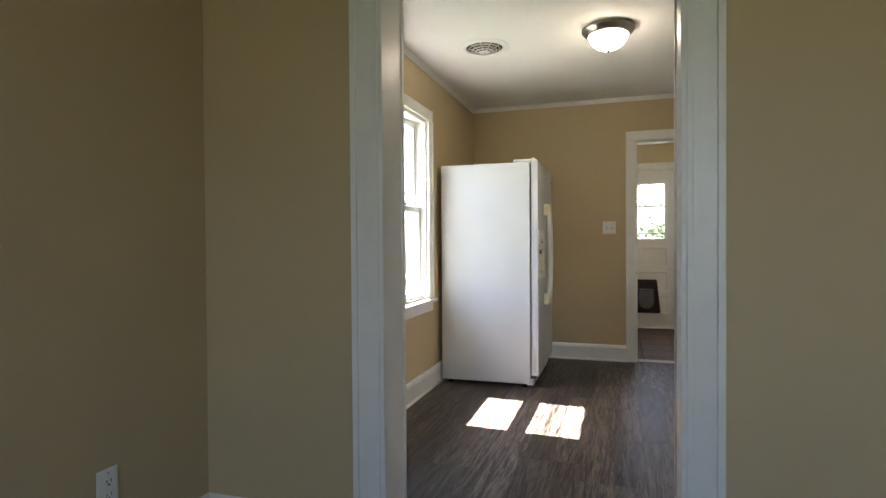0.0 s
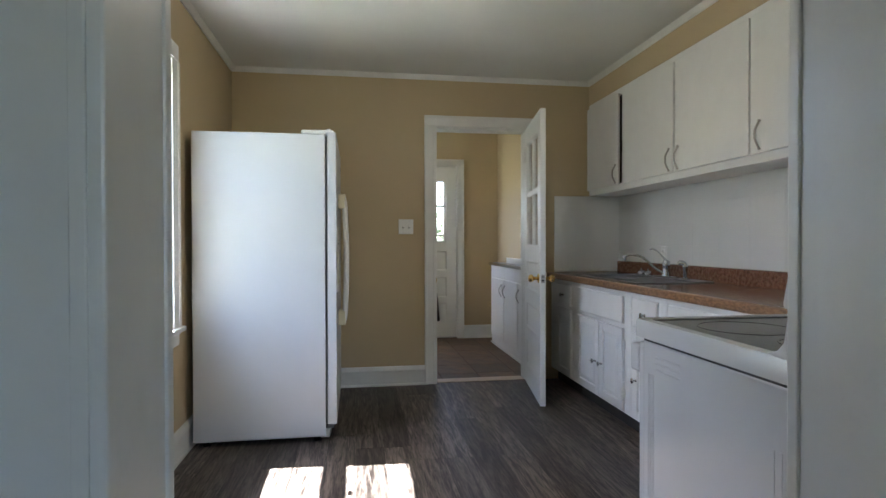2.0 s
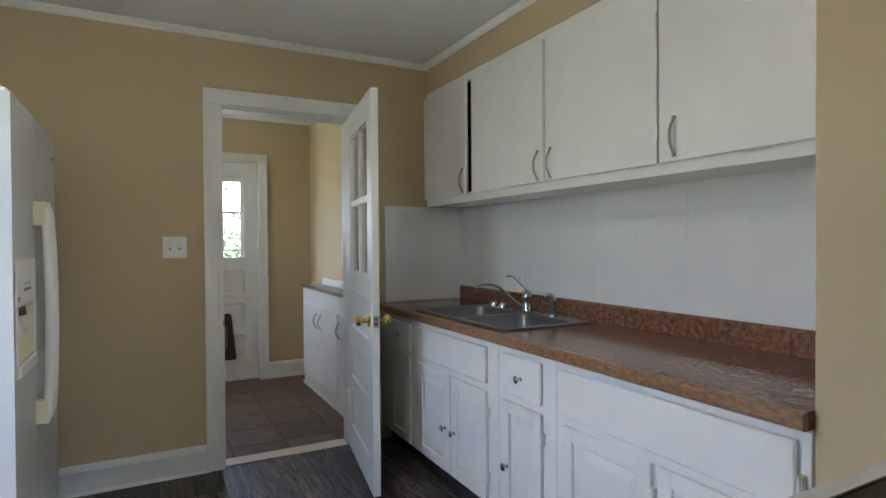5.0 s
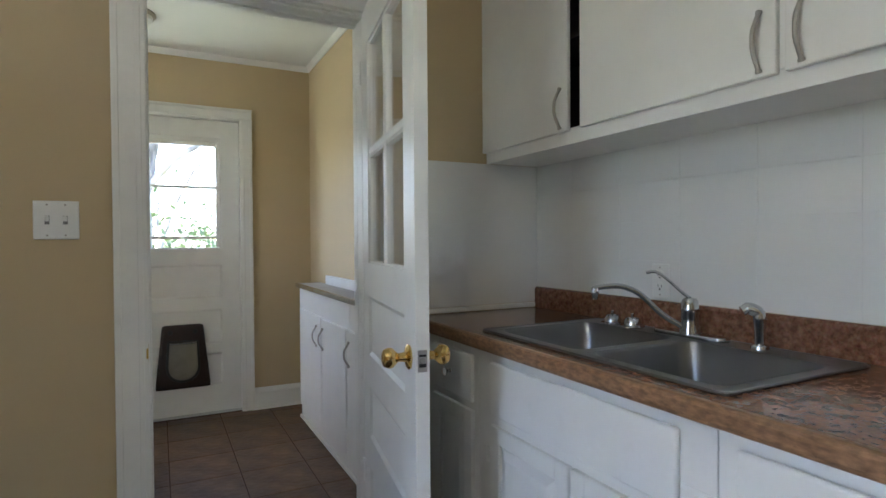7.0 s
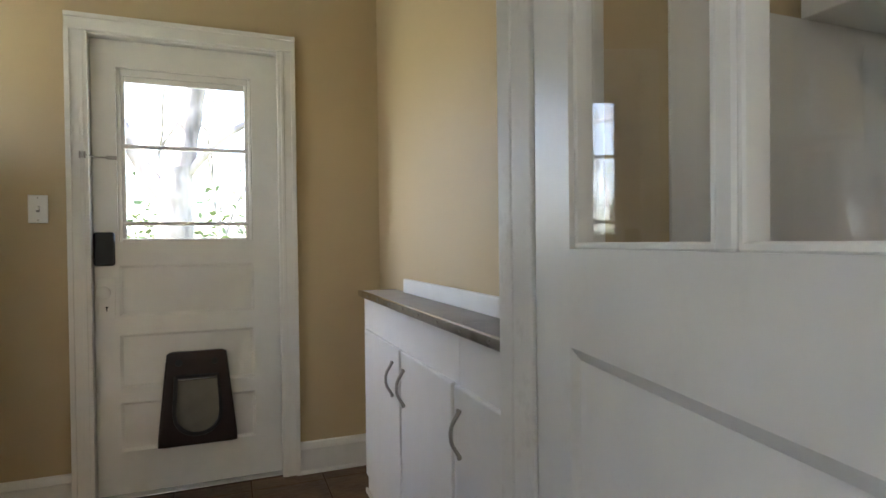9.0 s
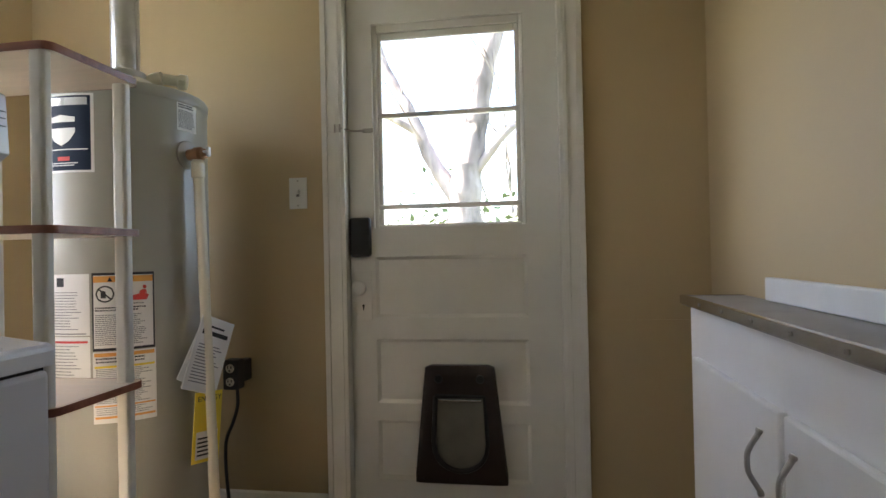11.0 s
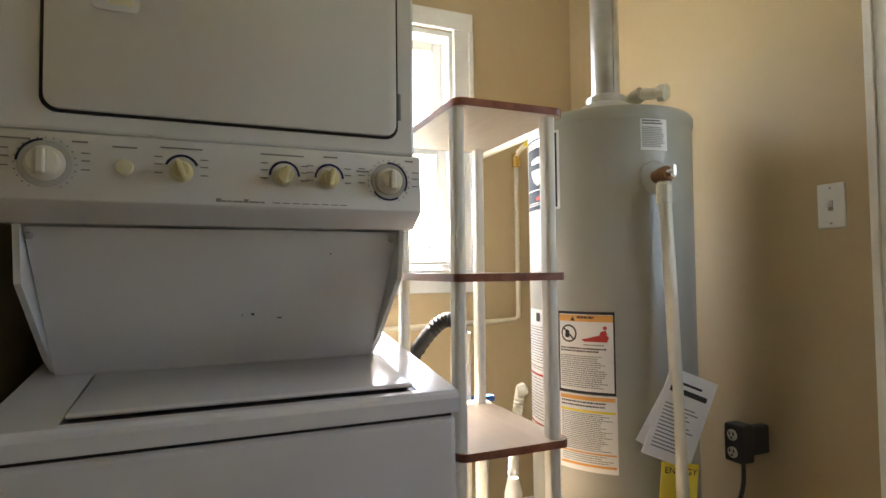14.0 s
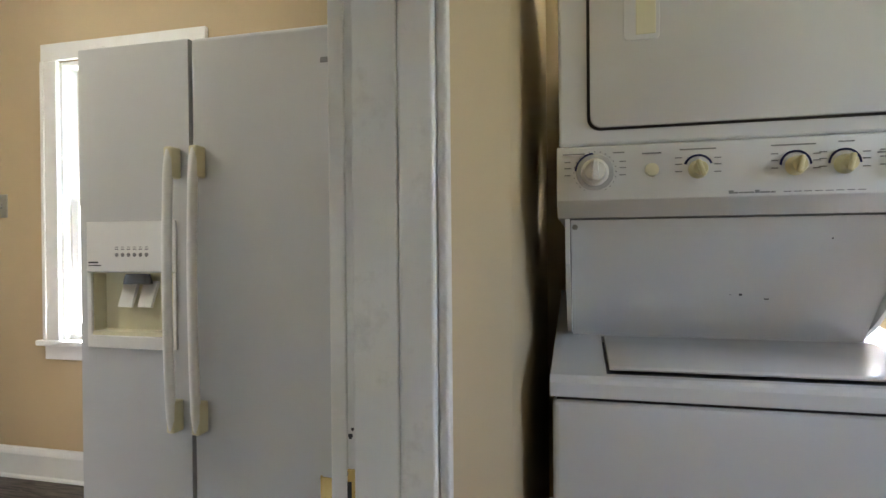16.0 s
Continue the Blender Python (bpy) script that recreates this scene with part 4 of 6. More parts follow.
for y in (FY0 + 0.05, FY1 - 0.05):
    for x in (FX0 + 0.06, FX1 - 0.05):
        part("foot", cyl((x, y, 0), 0.02, 0.03, "z", 12), RUBBER, fr)
part("badge", boxes([(FX2, FX2 + 0.002, FY1 - 0.1, FY1 - 0.04, 1.63, 1.645)], 0.001), GREYINK, rd, "small dark oval badge")

# ---- kitchen: stove ----
st = thing("stove", pose(0.635, 2.172, 0), "white electric stove with a black ceramic cooktop", "stove")
SX0, SX1, SY0, SY1 = -0.38, 0.38, -0.335, 0.345
part("body", boxes([(SX0 + 0.006, SX1 - 0.006, SY0, SY1 - 0.045, 0.04, 0.846)], 0.005, 2), ENAMEL, st)
for k in range(3):
    part("side_rib", boxes([(SX0 + 0.0048, SX0 + 0.008, SY0 + 0.1 + k * 0.02, SY0 + 0.108 + k * 0.02, 0.1, 0.72)], 0.001), ENAMEL, st)
    part("side_rib", boxes([(SX0 + 0.0048, SX0 + 0.008, SY1 - 0.10 + k * 0.012, SY1 - 0.095 + k * 0.012, 0.1, 0.76)], 0.001), ENAMEL, st)
    part("side_louvre", boxes([(SX0 + 0.0048, SX0 + 0.008, 0.12, 0.24, 0.775 + k * 0.016, 0.780 + k * 0.016)], 0.001), ENAMEL, st)
part("trim_gap", boxes([(SX0 + 0.008, SX1 - 0.008, SY0 + 0.01, SY1 - 0.046, 0.845, 0.856)]), BLACKPL, st)
fringe = rrect(SX0, SX1, SY0 + 0.03, SY1, 0.022, 5)
glassin = rrect(SX0 + 0.03, SX1 - 0.03, SY0 + 0.075, SY1 - 0.03, 0.012, 5)
bm = loft([[(x, y, 0.853) for x, y in fringe], [(x, y, 0.896) for x, y in fringe], [(x * 0.994, y * 0.99 + 0.001, 0.902) for x, y in fringe], [(x, y, 0.902) for x, y in glassin], [(x, y, 0.897) for x, y in glassin]], cap=False)
bmesh.ops.recalc_face_normals(bm, faces=bm.faces[:])
part("cooktop_frame", bm, ENAMEL, st, "", True)
ct = part("cooktop", prism(glassin, 0.890, 0.8985, "z"), COOKTOP, st, "black ceramic glass cooktop")


def ring(cx, cy, r, w, z, seg=48):
    return turned(lathe([(r - w, 0), (r - w, 0.0006), (r, 0.0006), (r, 0)], seg=seg), Matrix.Translation((cx, cy, z)))


for cx, cy, r in ((-0.18, 0.14, 0.115), (0.18, 0.14, 0.085), (-0.18, -0.10, 0.085), (0.18, -0.10, 0.10)):
    part("burner_ring", ring(cx, cy, r, 0.004, 0.8986), RING, ct)
SY0 -= 0.003
prof = [(SY0 - 0.025, 0.85), (SY0 + 0.10, 0.85), (SY0 + 0.085, 0.905), (SY0 + 0.088, 0.985), (SY0 + 0.132, 0.992), (SY0 + 0.135, 1.0), (SY0 + 0.097, 1.165), (SY0 + 0.075, 1.18), (SY0 + 0.02, 1.18), (SY0 + 0.0, 1.16)]
part("backguard", prism(prof, SX0 + 0.012, SX1 - 0.012, "x", 0.006), ENAMEL, st)
for s in (SX0 - 0.002, SX1 - 0.010):
    part("backguard_end", prism([(SY0 + 0.0, 0.86), (SY0 + 0.085, 0.86), (SY0 + 0.085, 0.97), (SY0 + 0.06, 1.13), (SY0 + 0.045, 1.14), (SY0 - 0.024, 1.14), (SY0 - 0.024, 0.86)], s, s + 0.012, "x", 0.003), ENAMEL, st)
    part("guard_gap", prism([(SY0 + 0.0855, 0.97), (SY0 + 0.0875, 0.97), (SY0 + 0.0625, 1.135), (SY0 + 0.0605, 1.135)], s + 0.002, s + 0.011, "x"), BLACKPL, st)
for x in (SX0 + 0.001, SX1 - 0.027):
    part("frame_sweep", prism([(SY0 + 0.086, 0.89), (SY0 + 0.165, 0.9025), (SY0 + 0.135, 0.912), (SY0 + 0.118, 0.93), (SY0 + 0.110, 0.975), (SY0 + 0.100, 0.985), (SY0 + 0.089, 0.985)], x, x + 0.026, "x", 0.003), ENAMEL, st, "", True)
part("control_panel", prism([(SY0 + 0.1355, 1.008), (SY0 + 0.103, 1.15), (SY0 + 0.098, 1.15), (SY0 + 0.130, 1.008)], SX0 + 0.06, SX1 - 0.06, "x"), BLACKPL, st)
SB = SY0
SY0 += 0.003
for x in (-0.27, -0.19, 0.19, 0.27):
    part("knob", cyl((x, SB + 0.11, 1.07), 0.02, 0.03, "y", 18, 0.005), WHITEPL, st)
od = part("oven_door", boxes([(SX0 + 0.012, SX1 - 0.012, SY1 - 0.043, SY1 - 0.008, 0.23, 0.838)], 0.008, 2), ENAMEL, st)
part("oven_window", boxes([(-0.22, 0.22, SY1 - 0.009, SY1 - 0.006, 0.38, 0.68)], 0.002), COOKTOP, od)
part("oven_handle", tube(curve_points([(SX0 + 0.02, SY1 + 0.03, 0.79), (0, SY1 + 0.035, 0.79), (SX1 - 0.02, SY1 + 0.03, 0.79)], 6), 0.014, 10), ENAMEL, od, "", True)
for x in (SX0 + 0.028, SX1 - 0.028):
    part("handle_bracket", boxes([(x - 0.016, x + 0.016, SY1 - 0.01, SY1 + 0.042, 0.745, 0.825)], 0.008, 2), ENAMEL, od)
part("drawer", boxes([(SX0 + 0.012, SX1 - 0.012, SY1 - 0.043, SY1 - 0.012, 0.05, 0.222)], 0.006, 2), ENAMEL, st)
for x in (SX0 + 0.06, SX1 - 0.06):
    for y in (SY0 + 0.06, SY1 - 0.1):
        part("foot", cyl((x, y, 0), 0.018, 0.045, "z", 12), BLACKPL, st)

# ---- kitchen: base cabinets ----
CF = 1.045          # cabinet face


def raised_door(parent, y0, y1, z0, z1, x=CF, t=0.018, name="door", mat=CAB, knob=None):
    """Raised-panel front in the y-z plane, facing west."""
    if z1 - z0 > 0.25:
        m = 0.05
        d = part(name, boxes([(x - t, x - 0.001, y0, y0 + m, z0, z1), (x - t, x - 0.001, y1 - m, y1, z0, z1), (x - t, x - 0.001, y0 + m, y1 - m, z0, z0 + m), (x - t, x - 0.001, y0 + m, y1 - m, z1 - m, z1)], 0.003, 2), mat, parent)
        a, b, c, e = y0 + m - 0.002, y1 - m + 0.002, z0 + m - 0.002, z1 - m + 0.002

        def field(k, out):
            return [(x - out, y, z) for y, z in ((a + k, c + k), (b - k, c + k), (b - k, e - k), (a + k, e - k))]
        bm = loft([field(0, 0.006), field(0.010, 0.0065), field(0.034, t - 0.001), field(0.037, t - 0.0005)])
        bmesh.ops.recalc_face_normals(bm, faces=bm.faces[:])
        part("raised_panel", bm, mat, d)
    else:
        d = part(name, boxes([(x - t, x - 0.001, y0, y1, z0, z1)], 0.007, 3), mat, parent)
    if knob:
        ky, kz = knob
        prof = [(0, 0), (0.009, 0), (0.0065, 0.004), (0.0055, 0.012), (0.010, 0.017), (0.0155, 0.021), (0.0155, 0.025), (0.009, 0.029), (0, 0.03)]
        part("knob", lathe(prof, Matrix.Translation((x - t, ky, kz)) @ Matrix.Rotation(-math.pi / 2, 4, "Y"), 18), CHROME, d, "round polished metal knob", True)
    return d


def hinges(parent, y, zs, x=CF):
    for z in zs:
        part("hinge", add(boxes([(x - 0.021, x - 0.001, y - 0.006, y + 0.006, z, z + 0.045)], 0.002), cyl((x - 0.021, y, z - 0.002), 0.005, 0.05, "z", 10, 0.002)), CAB, parent, "white painted butt hinge")


def base_unit(y0, y1, label, top=0.829):
    u = thing("base_cabinet", Matrix(), label, "cabinet", "base cabinets under the counter")
    part("carcass", boxes([(CF, EX - 0.002, y0 + 0.001, y1 - 0.001, 0.10, top)], 0.002), CAB, u)
    if top < 0.82:
        part("front_rail", boxes([(CF, CF + 0.02, y0 + 0.001, y1 - 0.001, top, 0.829)]), CAB, u)
    # shade of the toe recess is put into its colour
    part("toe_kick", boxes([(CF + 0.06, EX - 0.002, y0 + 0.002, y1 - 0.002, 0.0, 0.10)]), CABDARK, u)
    return u


u = base_unit(4.905, YN0 - 0.002, "white narrow base cabinet in the corner behind the open door")
raised_door(u, 4.93, 5.21, 0.64, 0.80, name="drawer", knob=(5.07, 0.72))
raised_door(u, 4.93, 5.21, 0.115, 0.615)
u = base_unit(4.042, 4.905, "white sink base cabinet with two raised-panel doors", 0.69)
raised_door(u, 4.122, 4.815, 0.635, 0.80, name="false_front")
raised_door(u, 4.450, 4.815, 0.115, 0.605, knob=(4.495, 0.335))
raised_door(u, 4.122, 4.438, 0.115, 0.605, knob=(4.404, 0.335))
hinges(u, 4.115, (0.20, 0.49)), hinges(u, 4.823, (0.20, 0.49))
u = base_unit(3.66, 4.042, "white narrow base cabinet with one drawer and one door")
raised_door(u, 3.735, 3.995, 0.635, 0.80, name="drawer", knob=(3.86, 0.715))
raised_door(u, 3.735, 3.995, 0.115, 0.605, knob=(3.955, 0.335))
hinges(u, 3.728, (0.20, 0.49))
u = base_unit(2.772, 3.66, "white wide base cabinet beside the stove")
raised_door(u, 2.80, 3.635, 0.635, 0.80, name="false_front")
raised_door(u, 3.215, 3.61, 0.115, 0.605)
raised_door(u, 2.80, 3.19, 0.115, 0.605)
hinges(u, 3.203, (0.20, 0.49)), hinges(u, 2.79, (0.68,))

# counter with the sink cut-out
SK = (1.072, 1.575, 4.045, 4.925)
cx0 = 1.008

bm = holed((cx0 + 0.02, SK[0] + 0.015, SK[1] - 0.015, EX - 0.022), (2.772, SK[2] + 0.015, SK[3] - 0.015, YN0 - 0.002), 0.831, 0.875)
nose = [(cx0 + 0.02, 0.831), (cx0 + 0.02, 0.875), (cx0 + 0.010, 0.8745), (cx0 + 0.003, 0.871), (cx0, 0.864), (cx0, 0.842), (cx0 + 0.003, 0.834), (cx0 + 0.008, 0.831)]
wt = thing("worktop", Matrix(), "brown speckled laminate counter with a rounded front edge", "counter")
part("counter_slab", bm, COUNTER, wt)
part("counter_edge", prism(nose, 2.772, YN0 - 0.002, "y"), EDGE, wt, "lighter streaked laminate nosing")
part("backsplash", prism([(EX - 0.022, 0.831), (EX - 0.022, 0.955), (EX - 0.018, 0.963), (EX - 0.010, 0.965), (EX - 0.0068, 0.965), (EX - 0.0068, 0.831)], 2.772, YN0 - 0.007, "y"), COUNTER, wt)
part("under_edge", boxes([(cx0 + 0.02, cx0 + 0.034, 2.772, YN0 - 0.002, 0.826, 0.8305)]), CAB, wt)

# tile-board splashback with pressed joints
sb = thing("splashback", Matrix(), "glossy white tile-board splashback above the counter", "splashback")
tagged(sb, kind="structure")
ty, tz = [2.772 + 0.2637 * k for k in range(11)], [0.966, 1.10, 1.235, 1.37, 1.505]
part("backing_board", boxes([(EX - 0.005, EX - 0.0008, 2.772, YN0 - 0.007, 0.966, 1.505), (1.07, EX - 0.007, YN0 - 0.005, YN0 - 0.0008, 0.90, 1.497)]), TILEBOARD, sb)
for a, b in zip(ty, ty[1:]):
    for c, d in zip(tz, tz[1:]):
        part("tile", boxes([(EX - 0.006, EX - 0.0045, a + 0.0004, b - 0.0004, c + 0.0004, d - 0.0004)], 0.0005), TILEBOARD, sb)
part("tile", boxes([(1.07, EX - 0.007, YN0 - 0.006, YN0 - 0.0045, 0.90, 1.497)], 0.0005), TILEBOARD, sb)
part("cove_strip", boxes([(1.07, EX - 0.024, YN0 - 0.016, YN0 - 0.001, 0.877, 0.899)], 0.005, 2), TRIM, sb, "white painted wooden strip")
part("edge_strip", boxes([(EX - 0.012, EX - 0.001, 2.7725, 2.779, 0.966, 1.505)], 0.002), TRIM, sb)

# sink
sk = thing("sink", pose(0, 0, 0.876), "stainless steel double-bowl drop-in sink", "sink")
DV = 4.485
b1, b2 = (SK[0] + 0.035, SK[1] - 0.085, DV + 0.018, SK[3] - 0.032), (SK[0] + 0.035, SK[1] - 0.085, SK[2] + 0.032, DV - 0.018)
rim = boxes([(SK[0], SK[1], SK[2], b2[2], 0, 0.005), (SK[0], SK[1], b1[3], SK[3], 0, 0.005), (SK[0], b1[0], b2[2], b1[3], 0, 0.005), (b1[1], SK[1], b2[2], b1[3], 0, 0.005), (b1[0], b1[1], b2[3], b1[2], 0, 0.005)])
part("rim", rim, STEEL, sk)
part("rim_bead", tube([(x, y, 0.004) for x, y in rrect(SK[0], SK[1], SK[2], SK[3], 0.02, 4)] + [(SK[1], SK[3] - 0.02, 0.004)], 0.004, 6), STEEL, sk, "", True)
for bx0, bx1, by0, by1 in (b1, b2):
    def R(k, r, z):
        return [(x, y, z) for x, y in rrect(bx0 + k, bx1 - k, by0 + k, by1 - k, r, 7)]
    bm = loft([R(-0.001, 0.002, 0.005), R(0, 0.05, 0.004), R(0.004, 0.055, -0.004), R(0.012, 0.055, -0.13), R(0.03, 0.06, -0.155), R(0.06, 0.05, -0.165), R(0.13, 0.02, -0.168)])
    bmesh.ops.recalc_face_normals(bm, faces=bm.faces[:])
    bo = part("bowl", bm, STEEL, sk, "", True)
    part("drain", lathe([(0, -0.004), (0.02, -0.003), (0.03, 0.001), (0.042, 0.002), (0.045, 0)], pose((bx0 + bx1) / 2, (by0 + by1) / 2, -0.166), 24), CHROME, bo, "", True)

# faucet, sprayer and the two loose strainers on the sink's ledge
fa = thing("faucet", pose(1.537, 4.50, 0.881), "chrome single-lever kitchen faucet with a long swan spout", "faucet")
part("deck_plate", turned(prism(rrect(-0.028, 0.028, -0.125, 0.125, 0.026), 0, 0.012, "z", 0.004), Matrix()), CHROME, fa, "", True)
part("body", lathe([(0, 0.01), (0.031, 0.01), (0.030, 0.02), (0.026, 0.03), (0.025, 0.075), (0.027, 0.08), (0.025, 0.087), (0.024, 0.105), (0.018, 0.115), (0, 0.118)], None, 26), CHROME, fa, "", True)
part("spout", tube(curve_points([(-0.015, 0.012, 0.028), (-0.06, 0.05, 0.065), (-0.11, 0.09, 0.125), (-0.15, 0.125, 0.148), (-0.19, 0.155, 0.147), (-0.215, 0.17, 0.142)], 7), 0.0085, 12), CHROME, fa, "", True)
part("aerator", lathe([(0, 0), (0.011, 0), (0.012, 0.012), (0.014, 0.014), (0.014, 0.034), (0.008, 0.04), (0, 0.04)], pose(-0.215, 0.17, 0.108) @ Matrix.Diagonal((0.85, 0.85, 1, 1)), 18), CHROME, fa, "", True)
part("lever", tube(curve_points([(0, 0, 0.115), (-0.005, 0.03, 0.135), (-0.02, 0.06, 0.165), (-0.04, 0.09, 0.19), (-0.055, 0.115, 0.188)], 6), [0.0075 - 0.0015 * math.sin(k / 24 * 3.14) for k in range(25)], 12, 0.7), CHROME, fa, "", True)
sp = thing("side_sprayer", pose(1.54, 4.285, 0.881), "chrome and black side sprayer on the sink ledge", "sprayer")
part("collar", lathe([(0, 0), (0.024, 0), (0.022, 0.008), (0.015, 0.012), (0, 0.012)], None, 20), CHROME, sp, "", True)
part("stem", lathe([(0, 0.012), (0.012, 0.012), (0.014, 0.05), (0.017, 0.08), (0, 0.085)], None, 18), CHROME, sp, "", True)
part("spray_head", tube(curve_points([(0.0, 0, 0.075), (-0.002, 0.004, 0.095), (-0.018, 0.02, 0.105), (-0.03, 0.03, 0.098)], 5), [0.016] * 6 + [0.017] * 6 + [0.014] * 4, 12), CHROME, sp, "", True)
for y in (4.715, 4.805):
    sn = thing("sink_strainer", pose(1.525, y, 0.881), "small chrome basket strainer set on the sink ledge", "strainer", "strainers on the sink ledge")
    part("basket", lathe([(0, 0), (0.035, 0), (0.041, 0.003), (0.04, 0.006), (0.028, 0.008), (0.027, 0.02), (0.02, 0.03), (0.008, 0.034), (0, 0.034)], None, 24), CHROME, sn, "", True)
    part("strainer_hole", boxes([(0.0 + 0.019 * math.cos(a) - 0.002, 0.019 * math.cos(a) + 0.002, 0.019 * math.sin(a) - 0.002, 0.019 * math.sin(a) + 0.002, 0.0285, 0.0315) for a in [k * 0.7854 for k in range(8)]]), INK, sn)
    part("strainer_knob", cyl((0, 0, 0.033), 0.005, 0.014, "z", 12, 0.002), CHROME, sn)

# ---- kitchen: wall cabinets ----
UF = 1.372


def bow_handle(parent, p, length=0.10, vertical=True, mat=NICKEL):
    """Curved pull with splayed ends, standing out to the west."""
    x, y, z = p
    h = length / 2
    pts = curve_points([(x - 0.002, y, z - h - 0.012), (x - 0.008, y, z - h), (x - 0.024, y, z - h * 0.45), (x - 0.027, y, z), (x - 0.024, y, z + h * 0.45), (x - 0.008, y, z + h), (x - 0.002, y, z + h + 0.012)], 4)
    rs = [0.0075 if k < 3 or k > len(pts) - 4 else 0.0052 for k in range(len(pts))]
    return part("handle", tube(pts, rs, 10), mat, parent, "curved brushed nickel pull", True)


uc = thing("wall_cabinet", Matrix(), "long white painted wall cabinet with four flat doors", "cabinet")
part("carcass", boxes([(UF + 0.004, EX - 0.001, 2.772, YN0 - 0.001, 1.512, 1.532), (UF + 0.02, EX - 0.001, 2.772, YN0 - 0.001, 2.225, 2.243), (EX - 0.02, EX - 0.001, 2.772, YN0 - 0.001, 1.532, 2.225), (UF + 0.02, EX - 0.02, 2.772, 2.79, 1.532, 2.225), (UF + 0.02, EX - 0.02, YN0 - 0.019, YN0 - 0.001, 1.532, 2.225), (UF + 0.02, EX - 0.02, 4.10, 4.12, 1.532, 2.225), (UF + 0.02, EX - 0.02, 2.79, YN0 - 0.019, 1.86, 1.876)]), CABDARK, uc)
part("face_frame", boxes([(UF, UF + 0.02, 2.772, YN0 - 0.001, 1.497, 1.552), (UF, UF + 0.02, 2.772, YN0 - 0.001, 2.196, 2.244), (UF, UF + 0.02, YN0 - 0.04, YN0 - 0.001, 1.552, 2.196), (UF, UF + 0.02, 4.09, 4.14, 1.552, 2.196), (UF, UF + 0.02, 3.43, 3.50, 1.552, 2.196), (UF, UF + 0.02, 2.772, 2.81, 1.552, 2.196)], 0.002), CAB, uc)
part("cabinet_bottom", boxes([(UF + 0.02, EX - 0.001, 2.772, YN0 - 0.001, 1.499, 1.511)]), CAB, uc)
for y0, y1, hy, hg in ((4.838, 5.385, 4.872, None), (4.128, 4.775, 4.165, None), (3.474, 4.108, 4.07, 3.468), (2.80, 3.462, 3.395, None)):
    d = part("door", boxes([(UF - 0.019, UF - 0.001, y0, y1, 1.540, 2.205)], 0.004, 2), CAB, uc)
    bow_handle(d, (UF - 0.019, hy, 1.62 if hy > 3.5 else 1.625), 0.115)
    if hg:
        for z in (1.62, 2.08):
            part("hinge", cyl((UF - 0.022, hg, z), 0.005, 0.06, "z", 8, 0.002), CAB, d, "white painted hinge")

# ---- kitchen ceiling: lamp and register ----
cl = thing("ceiling_light", pose(-0.118, 3.585, H), "lit flush ceiling light with a brushed nickel pan", "ceiling light")
part("pan", lathe([(0, 0), (0.150, 0), (0.158, -0.006), (0.160, -0.016), (0.154, -0.026), (0.146, -0.032), (0.141, -0.040), (0.132, -0.048), (0.121, -0.050), (0.119, -0.047), (0.119, -0.030), (0, -0.030)], None, 44), NICKEL, cl, "brushed nickel pan", True)
part("shade", lathe([(0.118, -0.036), (0.118, -0.054), (0.110, -0.076), (0.090, -0.102), (0.062, -0.123), (0.032, -0.135), (0, -0.138)], None, 44), BULB, cl, "glowing frosted glass bowl", True)
part("finial", lathe([(0, -0.132), (0.012, -0.136), (0.014, -0.141), (0.008, -0.147), (0.006, -0.152), (0, -0.154)], None, 16), NICKEL, cl, "small nickel finial", True)
cv = thing("ceiling_vent", pose(-0.925, 3.675, H), "round white ceiling air register with stepped ring vanes", "air vent")
part("flange", lathe([(0.170, 0), (0.171, -0.003), (0.156, -0.008), (0.128, -0.010), (0.122, -0.004), (0.122, 0)], None, 44), WHITEPL, cv, "", True)
part("throat", lathe([(0, -0.002), (0.124, -0.002), (0.124, -0.004), (0, -0.004)], None, 36), INK, cv, "dark duct opening")
for r, z in ((0.106, -0.012), (0.084, -0.020), (0.062, -0.028)):
    part("ring_vane", lathe([(r, z), (r + 0.003, z + 0.001), (r + 0.001, z - 0.005), (r - 0.002, z - 0.005), (r, z)], None, 40), WHITEPL, cv, "", True)
part("centre_cap", lathe([(0, -0.030), (0.040, -0.032), (0.040, -0.036), (0.030, -0.040), (0.014, -0.041), (0, -0.044)], None, 28), WHITEPL, cv, "", True)
for k in range(10):
    rib = prism([(0.038, -0.030), (0.112, -0.004), (0.112, -0.009), (0.038, -0.035)], -0.0016, 0.0016, "y")
    part("rib", turned(rib, Matrix.Rotation(radians(18 + 36 * k), 4, "Z")), WHITEPL, cv)

# ---- utility room: low cabinet and shelf recess ----
UFX = 0.962
lc = thing("low_cabinet", Matrix(), "white painted low cabinet with flat doors along the utility wall", "cabinet")
part("carcass", boxes([(UFX, UX - 0.002, 6.012, 7.10, 0.09, 0.868), (UFX, EX - 0.002, YN1 + 0.03, 6.009, 0.09, 0.868)]), CAB, lc)
part("plinth", boxes([(UFX + 0.006, UX - 0.003, 6.012, 7.09, 0, 0.09), (UFX + 0.006, EX - 0.003, YN1 + 0.03, 6.009, 0, 0.09)]), CAB, lc)
part("base_strip", boxes([(UFX - 0.006, UFX + 0.005, YN1 + 0.03, 7.10, 0, 0.022)], 0.004, 2), TRIM, lc)
